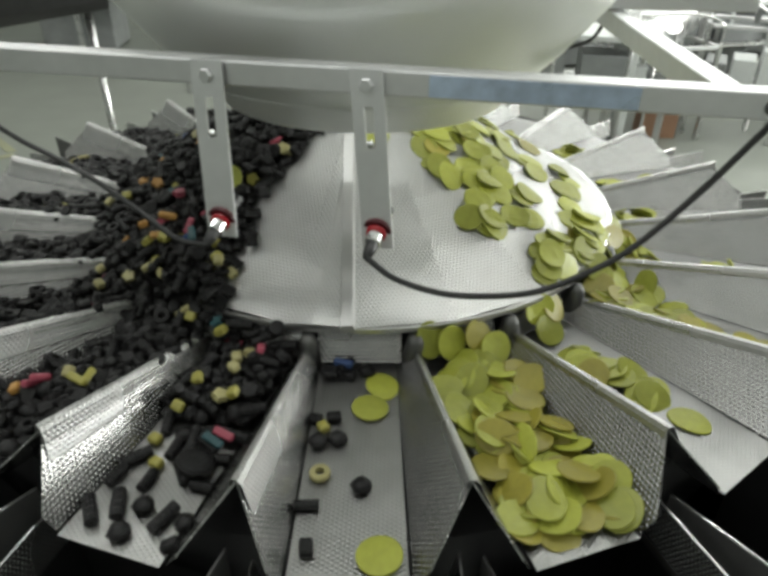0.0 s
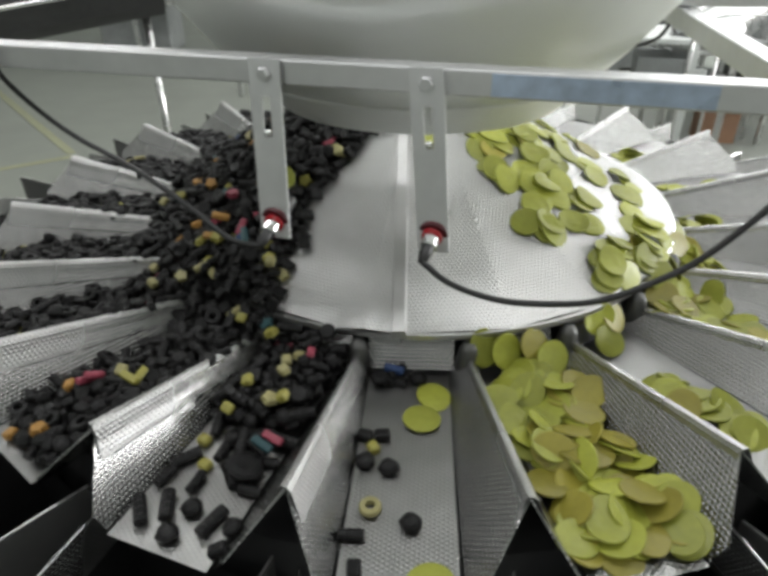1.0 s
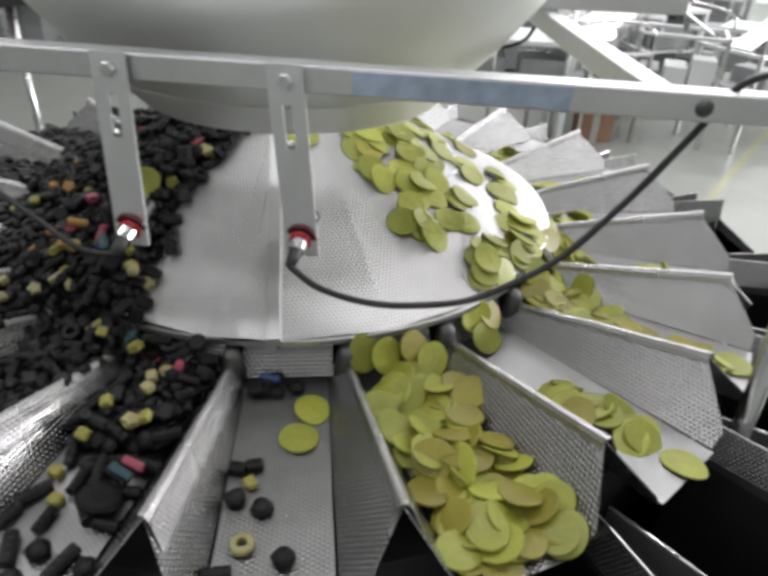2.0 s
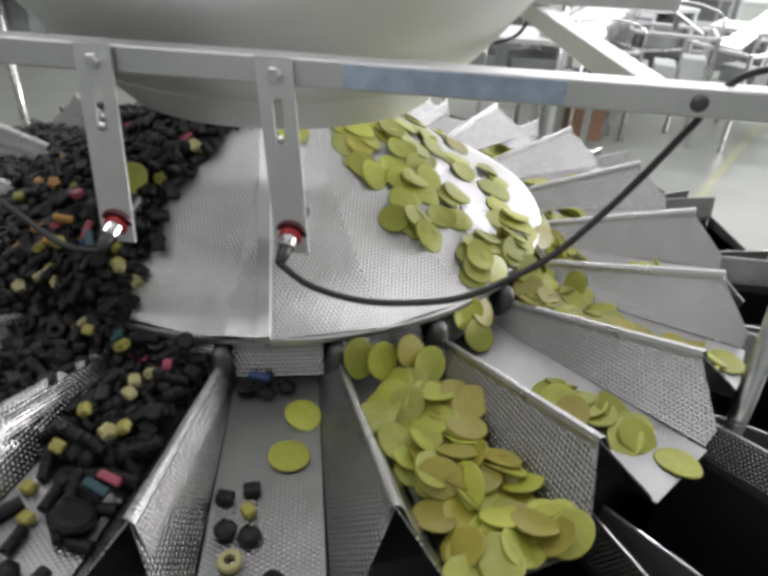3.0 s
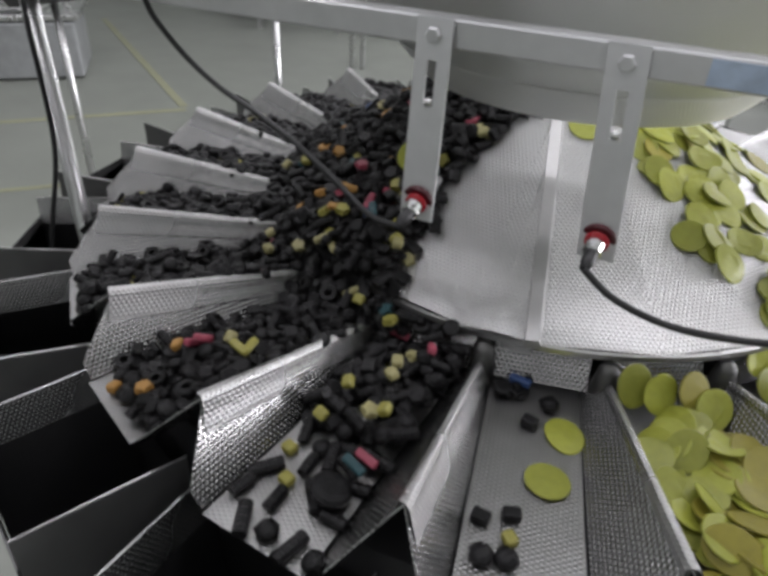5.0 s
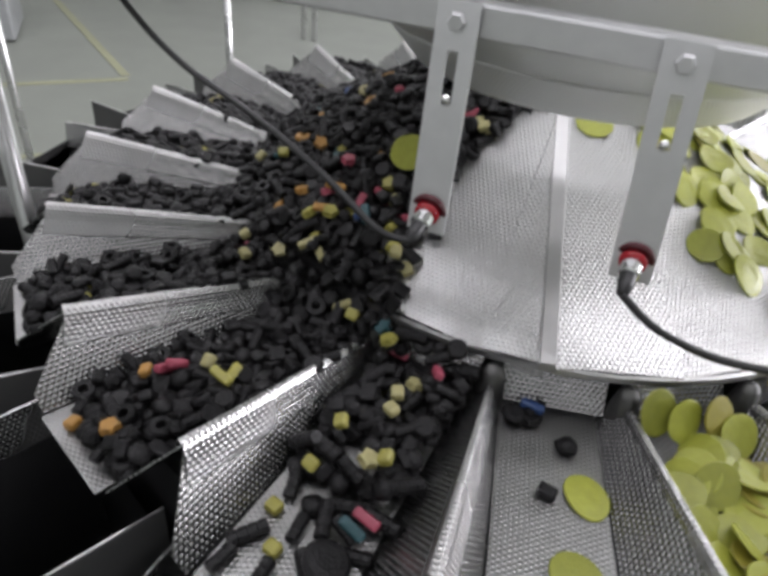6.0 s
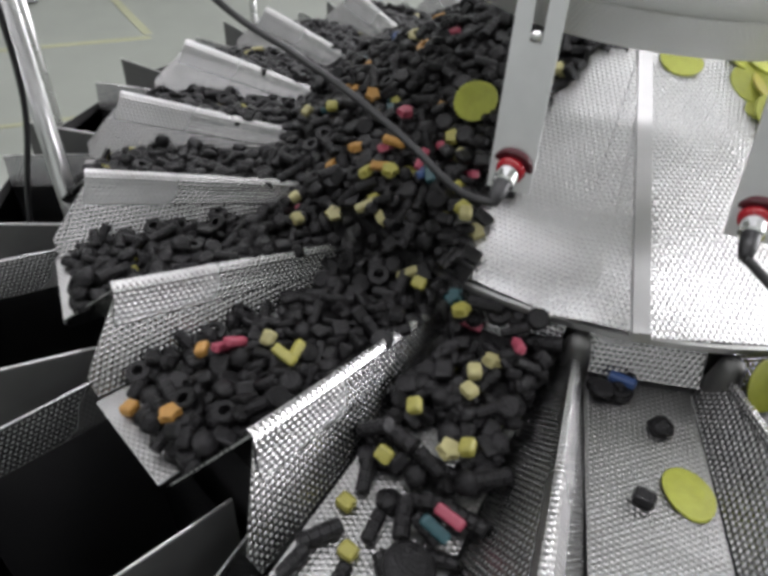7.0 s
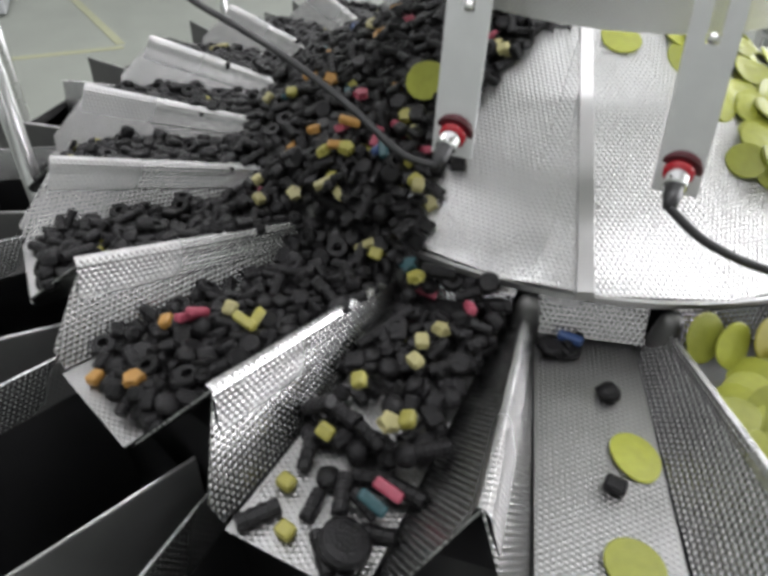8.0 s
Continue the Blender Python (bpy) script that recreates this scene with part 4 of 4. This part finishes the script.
def liquorice():
    # bed: what lies below the top pieces
    rs = np.linspace(0.13, 0.688, 90)
    ts = np.linspace(-99.0, -268.0, 300)
    verts, faces, idx = [], [], {}
    for a, r in enumerate(rs):
        for b, d in enumerate(ts):
            x, y = r * math.cos(radians(d)), r * math.sin(radians(d))
            base = support(x, y)
            top = dark_top(r, d) - 0.017 + 0.003 * noise.noise(Vector((x, y, 0)) * 60)
            if top > base + 0.001:
                idx[a, b] = len(verts)
                verts.append((x, y, top))
                i, k = int((x + HALF) / CELL), int((y + HALF) / CELL)
                if 0 <= i < GRID and 0 <= k < GRID:
                    pile[i, k] = max(pile[i, k], top)
    for a in range(len(rs) - 1):
        for b in range(len(ts) - 1):
            q = [(a, b), (a, b + 1), (a + 1, b + 1), (a + 1, b)]
            if all(k in idx for k in q):
                faces.append([idx[k] for k in q][::-1])
    me = bpy.data.meshes.new("liquorice_bed")
    me.from_pydata(verts, [], faces)
    me.materials.append(DARKMASS)
    tagged(new("liquorice_bed", me), "black liquorice lying deep in the heap", "sweets", kind="stuff")
    singles = 0
    made = 0
    misses = 0
    while made < 5200 and misses < 9000:
        r = math.sqrt(rnd.uniform(0.14 ** 2, 0.69 ** 2))
        d = rnd.uniform(-268, -96)
        top = dark_top(r, d)
        if not top:
            misses += 0
            continue
        x, y = r * math.cos(radians(d)), r * math.sin(radians(d))
        i, k = int((x + HALF) / CELL), int((y + HALF) / CELL)
        if pile[i, k] > top - 0.006:
            misses += 1
            continue
        bright = rnd.random() < (0.055 if r < 0.44 and d > -175 else 0.05 if r < 0.46 else 0.018)
        si = rnd.choice(DARK_PICK)
        nm, _, rad, th, _ = DARK_SHAPES[si]
        if bright:
            rad, th = 0.008, 0.009
        got = settle(x, y, rad, th, 0.6, 0.8)
        if got is None:
            continue
        m = lay_pose(got[0], got[1] * 0.7, got[2] * 0.7, rnd.uniform(0, 6.3), rnd.gauss(0, 0.35), rnd.uniform(0, 6.3))
        made += 1
        j = pan_of(d)[0]
        near = r > RIM_R and j in (-1, -2) or (r > 0.30 and -126 < d)
        if bright:
            kind, colour = rnd.choice((0, 0, 0, 1, 1, 2, 2, 2, 2, 3)), rnd.choice((0, 0, 0, 0, 0, 1, 1, 1, 2, 2) if d > -130 or r > 0.47 else (0, 0, 1, 1, 2, 2, 3, 3, 4, 5))
            if near or (r > 0.3 and d > -160):
                ob = bright_piece(kind, colour, m)
                if j == -1 and r > 0.43:
                    MOVERS.append((ob, m.copy(), -1, "left"))
            else:
                JOIN_BRIGHT.append((BRIGHT_MESHES[kind][colour], m, colour))
        elif near and singles < 330:
            singles += 1
            ob = dark_piece(DARK_MESHES[si], m, DARK_LABELS[nm])
            if j == -1 and r > 0.43:
                MOVERS.append((ob, m.copy(), -1, "left"))
        else:
            JOIN_DARK.append((DARK_MESHES[si], m, 0))


def place_loose(mesh_maker, lx, ly, j, spin, rad, th, drive, z_extra=0.0):
    a = radians(pan_axis(j))
    x, y = lx * math.cos(a) - ly * math.sin(a), lx * math.sin(a) + ly * math.cos(a)
    got = settle(x, y, rad, th, 0.75)
    if got is None:
        return None
    m = lay_pose(got[0] + Vector((0, 0, z_extra)), got[1], got[2], spin + a)
    ob = mesh_maker(m)
    if drive:
        MOVERS.append((ob, m.copy(), j, drive))
    return ob


def loose_sweets():
    # thinly spread pieces at the mouth of the pan beside the heap
    spots = []
    for k in range(400):
        lx, ly = rnd.uniform(0.525, 0.690), rnd.uniform(-0.056, 0.050)
        keep = 0.024 if lx > 0.58 else 0.018
        if all((lx - a) ** 2 + (ly - b) ** 2 > keep ** 2 for a, b in spots) and len(spots) < 25 and (lx < 0.60 or rnd.random() < 0.6):
            spots.append((lx, ly))
    for lx, ly in spots:
        u = rnd.random()
        if u < 0.03:
            c = rnd.choice((0, 0, 1))
            place_loose(lambda m: bright_piece(0, c, m), lx, ly, -1, rnd.uniform(0, 6.3), 0.008, 0.010, "left")
        elif u < 0.031:
            place_loose(lambda m: dark_piece(BIG_COIN, m, "large flat black liquorice coin on bare steel"), lx, ly, -1, 0, 0.017, 0.010, "left")
        else:
            si = rnd.choice((2, 7, 7, 7, 3, 5))
            nm, _, rad, th, _ = DARK_SHAPES[si]
            place_loose(lambda m: dark_piece(DARK_MESHES[si], m, DARK_LABELS[nm].replace("in the heap", "on bare steel")), lx, ly, -1, rnd.uniform(0, 6.3), rad, th, "left")
    for lx, ly, c in ((0.561, 0.033, 2), (0.574, 0.028, 5), (0.545, -0.031, 0), (0.579, -0.041, 0), (0.608, -0.020, 0)):
        place_loose(lambda m: bright_piece(0 if c == 0 else 2, c, m), lx, ly, -1, 1.4, 0.008, 0.009, "left")
    place_loose(lambda m: dark_piece(BIG_COIN, m, "large flat black liquorice coin on bare steel"), 0.602, 0.024, -1, 0, 0.017, 0.010, "left")
    # pieces that stand out on the heap: pan, along, across, shape, colour, turn
    for j, lx, ly, kind, colour, spin, drive in ((-2, 0.603, -0.019, 2, 2, 0.2, ""), (-2, 0.595, -0.012, 2, 2, 0.2, ""), (-2, 0.567, 0.037, 2, 0, 0.5, ""), (-2, 0.580, 0.040, 2, 0, 1.7, ""), (-2, 0.570, 0.002, 0, 1, 0.3, ""),
                                                 (-2, 0.616, -0.034, 0, 3, 0.8, ""), (-2, 0.690, -0.030, 0, 3, 0.4, ""), (-2, 0.675, 0.018, 1, 3, 0.1, ""), (-1, 0.465, -0.001, 0, 1, 0.5, "left"), (-1, 0.480, 0.003, 0, 1, 1.1, "left"),
                                                 (-1, 0.520, 0.024, 0, 0, 0.2, "left"), (-1, 0.527, 0.012, 1, 1, 0.2, "left"), (-1, 0.448, 0.022, 2, 2, 0.4, ""), (-1, 0.505, -0.030, 0, 0, 0.4, "left")):
        place_loose(lambda m: bright_piece(kind, colour, m), lx, ly, j, spin, 0.008, 0.009, drive)
    for r, d, kind, colour in ((0.382, -129.8, 2, 3), (0.395, -131.2, 1, 0), (0.365, -133.1, 1, 2), (0.322, -139.0, 1, 2), (0.338, -150.7, 1, 3), (0.384, -153.0, 0, 0), (0.462, -135.1, 0, 1), (0.447, -141.4, 0, 1), (0.372, -114.0, 0, 0),
                               (0.350, -126.0, 2, 2), (0.430, -114.1, 0, 0), (0.435, -107.5, 1, 0), (0.412, -156.8, 0, 1), (0.362, -123.4, 2, 4), (0.360, -131.7, 2, 3), (0.366, -121.5, 2, 5), (0.383, -127.5, 1, 0), (0.424, -109.3, 1, 5), (0.377, -112.9, 0, 1)):
        a = radians(d)
        got = settle(r * math.cos(a), r * math.sin(a), 0.008, 0.009, 0.8)
        bright_piece(kind, colour, lay_pose(got[0] + Vector((0, 0, 0.002)), got[1] * 0.6, got[2] * 0.6, rnd.uniform(0, 6.3), rnd.gauss(0, 0.3), 0.5))
    # the nearly empty pan between the two products: shape, turn, and where it lies from time to time
    for si, sp, way in ((3, 1.3, ((0, 0.509, -0.049), (2, 0.547, -0.046), (3.5, 0.588, -0.043), (4.7, 0.588, -0.043), (5.8, 0.655, -0.043), (7.2, 0.703, -0.043))),
                        (3, 1.7, ((0, 0.506, -0.028), (2, 0.544, -0.030), (3.5, 0.579, -0.016), (4.7, 0.579, -0.017), (5.8, 0.645, -0.017), (7.4, 0.703, -0.017))),
                        (5, 0.3, ((0, 0.542, -0.043), (2, 0.583, -0.044), (3.5, 0.627, -0.038), (4.7, 0.631, -0.038), (5.6, 0.703, -0.038))),
                        (5, 0.9, ((0, 0.538, -0.022), (2, 0.595, -0.018), (3.5, 0.629, -0.018), (4.7, 0.629, -0.018), (5.6, 0.703, -0.018))),
                        (5, 0.5, ((0, 0.602, 0.005), (2, 0.649, 0.004), (3.4, 0.703, 0.004))),
                        (2, 1.6, ((0, 0.625, -0.048), (2, 0.660, -0.052), (3.6, 0.703, -0.052))),
                        (3, 0.1, ((0, 0.672, -0.044), (1.5, 0.703, -0.044))),
                        (5, 0.4, ((0, 0.426, 0.008), (4.7, 0.436, 0.012), (5.8, 0.455, 0.0135), (7, 0.461, 0.011), (8, 0.476, 0.011))),
                        (3, 1.2, ((0, 0.434, -0.014), (4.5, 0.455, -0.008), (5.8, 0.508, -0.007), (7, 0.535, -0.012), (8, 0.572, 0.004)))):
        nm, _, rad, th, _ = DARK_SHAPES[si]
        ob = dark_piece(DARK_MESHES[si], Matrix(), DARK_LABELS[nm].replace("in the heap", "on bare steel"))
        TRACKS.append((ob, 0, sp, IN_Z + th * 0.5, way))
    for kind, colour, way in ((0, 0, ((0, 0.521, -0.039), (2, 0.566, -0.032), (3.5, 0.603, -0.018), (4.7, 0.603, -0.017), (5.8, 0.67, -0.017), (6.6, 0.703, -0.017))),
                              (3, 1, ((0, 0.586, -0.038), (2, 0.634, -0.033), (3.8, 0.703, -0.033)))):
        TRACKS.append((bright_piece(kind, colour, Matrix()), 0, 0.6, IN_Z + 0.005, way))
    # pieces stuck at the back of that pan
    turn = pose(0, 0, 0, 0, 0, pan_axis(0))
    bright_piece(2, 4, turn @ pose(0.424, -0.021, IN_Z + 0.016, 0, 0, 70))
    for q in range(9):
        lx, ly, si = rnd.uniform(0.422, 0.436), rnd.uniform(-0.048, -0.014), rnd.choice((0, 2, 3, 3, 6))
        nm, _, rad, th, _ = DARK_SHAPES[si]
        dark_piece(DARK_MESHES[si], turn @ pose(lx, ly, IN_Z + th * 0.5 + (0.007 if q % 3 == 0 else 0.0), 0, 0, rnd.uniform(0, 360)), DARK_LABELS[nm].replace("in the heap", "at the back of the pan"))


LIME_LABEL = "thin round lime-green jelly disc"


def lime_disc(m, where):
    ob = new("jelly_disc", rnd.choice(LIME_MESHES + LIME_MESHES[5:] * 2 if "heaped" in where else LIME_MESHES[:5] * 2 + LIME_MESHES))
    ob.matrix_basis = m
    return tagged(ob, LIME_LABEL + " " + where, "sweet", "lime jelly discs")


def lime_heap(j, r0, r1, y0, y1, top, count, where, drive="", loose=0.012):
    a = radians(pan_axis(j))
    made = misses = 0
    while made < count and misses < 600:
        lx, ly = rnd.uniform(r0, r1), rnd.uniform(y0, y1)
        x, y = lx * math.cos(a) - ly * math.sin(a), lx * math.sin(a) + ly * math.cos(a)
        i, k = int((x + HALF) / CELL), int((y + HALF) / CELL)
        if pile[i, k] > top - 0.003:
            misses += 1
            continue
        got = settle(x, y, 0.0182, 0.0040, 0.72, 0.85)
        if got is None:
            misses += 1
            continue
        m = lay_pose(got[0], got[1], got[2], rnd.uniform(0, 6.3), rnd.gauss(0, 0.33), rnd.uniform(0, 6.3))
        ob = lime_disc(m, where)
        made += 1
        if drive:
            MOVERS.append((ob, m.copy(), j, drive))


def lime_on_cone(r0, r1, d0, d1, depth, count, tip=0.10):
    made = misses = 0
    while made < count and misses < 500:
        r, d = math.sqrt(rnd.uniform(r0 * r0, r1 * r1)), rnd.uniform(d0, d1)
        x, y = r * math.cos(radians(d)), r * math.sin(radians(d))
        i, k = int((x + HALF) / CELL), int((y + HALF) / CELL)
        if pile[i, k] > ground[i, k] + depth:
            misses += 1
            continue
        got = settle(x, y, 0.0182, 0.0040, 0.7, 0.8)
        lime_disc(lay_pose(got[0], got[1], got[2], rnd.uniform(0, 6.3), rnd.gauss(0, tip), rnd.uniform(0, 6.3)), "on the steel cone")
        made += 1


def lime_spot(r, d, drive=""):
    x, y = r * math.cos(radians(d)), r * math.sin(radians(d))
    got = settle(x, y, 0.0182, 0.0040, 0.7)
    m = lay_pose(got[0], got[1], got[2], rnd.uniform(0, 6.3), rnd.gauss(0, 0.05), 0)
    ob = lime_disc(m, "lying singly on the steel cone")
    if drive:
        MOVERS.append((ob, m.copy(), 1, drive))


def limes():
    lime_heap(1, 0.412, 0.690, -0.060, 0.050, 1.431, 95, "heaped in a feeder pan", "right")
    lime_heap(2, 0.405, 0.44, -0.02, 0.02, 1.420, 3, "at the back of a feeder pan")
    lime_heap(2, 0.465, 0.585, -0.034, 0.016, 1.420, 16, "strewn along a feeder pan", "next")
    lime_heap(2, 0.62, 0.632, -0.004, 0.012, 1.416, 1, "strewn along a feeder pan", "next")
    lime_heap(3, 0.405, 0.50, -0.055, 0.055, 1.450, 36, "heaped in a feeder pan")
    lime_heap(3, 0.50, 0.69, -0.050, 0.030, 1.428, 28, "heaped in a feeder pan")
    lime_heap(4, 0.405, 0.47, -0.05, 0.05, 1.450, 18, "heaped in a feeder pan")
    lime_heap(4, 0.47, 0.62, -0.040, 0.010, 1.424, 14, "strewn along a feeder pan")
    lime_heap(5, 0.41, 0.52, -0.03, 0.03, 1.424, 9, "strewn along a feeder pan")
    lime_heap(6, 0.44, 0.66, -0.035, 0.015, 1.420, 11, "strewn along a feeder pan")
    lime_heap(7, 0.42, 0.64, -0.03, 0.02, 1.420, 8, "strewn along a feeder pan")
    lime_heap(8, 0.41, 0.56, -0.04, 0.03, 1.430, 14, "strewn along a feeder pan")
    lime_on_cone(0.13, 0.235, -54, 40, 0.013, 48)
    lime_on_cone(0.20, 0.30, -54, -25, 0.008, 14)
    lime_on_cone(0.355, 0.398, -45, -20, 0.014, 22)
    lime_on_cone(0.26, 0.36, -15, 25, 0.006, 10)
    for r, d in ((0.318, -35.5), (0.305, -40), (0.345, -17), (0.372, -20), (0.33, -12)):
        lime_spot(r, d)
    lime_spot(0.309, -48.5, "cone")
    lime_spot(0.135, -78)
    # three discs in the nearly empty pan
    for sp, way in ((0.4, ((0, 0.449, 0.026), (2, 0.461, 0.026), (3.5, 0.473, 0.027), (4.7, 0.473, 0.0275), (5.8, 0.503, 0.028), (7, 0.521, 0.024), (8, 0.539, 0.0245))),
                    (1.1, ((0, 0.488, 0.012), (2, 0.506, 0.013), (3.5, 0.536, 0.0135), (4.7, 0.536, 0.013), (5.8, 0.578, 0.0125), (8, 0.634, 0.010))),
                    (1.9, ((0, 0.678, 0.022), (0.9, 0.690, 0.022), (1.5, 0.703, 0.022)))):
        TRACKS.append((lime_disc(Matrix(), "lying on bare dimpled steel"), 0, sp, IN_Z + 0.0026, way))
    # stray discs in the dark heap
    a = radians(-126.4)
    got = settle(0.281 * math.cos(a), 0.281 * math.sin(a), 0.0165, 0.005, 0.8)
    lime_disc(lay_pose(got[0] + Vector((0, 0, 0.006)), got[1], got[2], 0.3, 0.75, 0.6), "stranded on the black liquorice")


def join(name, items, mats, label):
    """The uncountable rest as one mesh."""
    verts, faces, slots, n = [], [], [], 0
    cache = {}
    for me, m, slot in items:
        if me.name not in cache:
            co = np.empty(len(me.vertices) * 3)
            me.vertices.foreach_get("co", co)
            cache[me.name] = (co.reshape(-1, 3), [tuple(f.vertices) for f in me.polygons])
        co, fs = cache[me.name]
        M = np.array(m)
        verts.append(co @ M[:3, :3].T + M[:3, 3])
        faces += [tuple(v + n for v in f) for f in fs]
        slots += [slot] * len(fs)
        n += len(co)
    me = bpy.data.meshes.new(name)
    me.from_pydata(np.concatenate(verts).tolist(), [], faces)
    for mt in mats:
        me.materials.append(mt)
    me.polygons.foreach_set("material_index", slots)
    me.polygons.foreach_set("use_smooth", [False] * len(faces))
    me.update()
    return tagged(new(name, me), label, "sweets", kind="stuff")


liquorice()
loose_sweets()
limes()
join("liquorice_heap", JOIN_DARK, [DARKMASS], "heap of small mixed black liquorice sweets")
join("fruit_sweet_mix", JOIN_BRIGHT, SWEETS, "scattered yellow, pink and orange sweets in the heap")

# ---------- what moves ----------
# advance along the pan, in metres, for a piece at the pan's middle
DRIVES = {
    "left": ([0, 1.0, 1.6, 2.3, 3.3, 4.0, 4.5, 5.6, 6.5, 7.0, 7.6, 8.0], [0, 0.0, 0.0, 0.010, 0.026, 0.030, 0.030, 0.042, 0.052, 0.054, 0.070, 0.082]),
    "right": ([0, 1.0, 1.6, 2.4, 3.2, 3.5, 4.5, 6.0, 8.0], [0, 0.0, 0.0, 0.018, 0.034, 0.036, 0.036, 0.036, 0.038]),
    "next": ([0, 0.5, 1.2, 2.0, 3.0, 4.5, 8.0], [0, 0.012, 0.045, 0.066, 0.067, 0.068, 0.072]),
    "cone": ([0, 1.0, 1.5, 2.5, 3.5, 4.5, 8.0], [0, 0.001, 0.007, 0.013, 0.018, 0.018, 0.019]),
}


def gain(drive, lx):
    if drive == "right":
        return 0.55 + 3.8 * max(0.0, lx - 0.434)
    if drive == "left":
        return float(np.interp(lx, [0.43, 0.52, 0.60], [0.25, 0.80, 1.0]))
    return 1.0


def motions():
    for ob, rest, j, drive in MOVERS:
        times, adv = DRIVES[drive]
        p = rest.translation
        if drive == "cone":
            d = Vector((p.x, p.y, 0)).normalized()
            d.z = -CONE_K
        else:
            a = radians(pan_axis(j))
            d = Vector((math.cos(a), math.sin(a), 0))
        lx = p.x * d.x + p.y * d.y
        g = gain(drive, lx)
        rows, fell = [], 0
        for t, s in zip(times, adv):
            x = lx + s * g
            m = Matrix.Translation(d * (s * g)) @ rest
            if drive != "cone" and x > OUT_R + 0.004:
                fell += 1
                m = Matrix.Translation(d * (OUT_R + 0.03 + 0.006 * fell - lx)) @ rest
                m.translation.z = 1.10
            rows.append((t, m))
        walk(ob, rows)
    for ob, j, turn, z, way in TRACKS:
        rows = []
        a = radians(pan_axis(j))
        for t, lx, ly in way:
            rows.append((t, pose(lx * math.cos(a) - ly * math.sin(a), lx * math.sin(a) + ly * math.cos(a), z, 0, 0, math.degrees(a + turn))))
        # off the end it drops into the hopper
        if way[-1][0] < 8:
            t, _, ly = way[-1]
            for dt, lx, dz in ((0.1, 0.735, -0.02), (0.3, 0.760, -0.36)):
                rows.append((t + dt, pose(lx * math.cos(a) - ly * math.sin(a), lx * math.sin(a) + ly * math.cos(a), z + dz, 0, 0, math.degrees(a + turn))))
            rows.append((8.0, rows[-1][1]))
        walk(ob, rows)


motions()
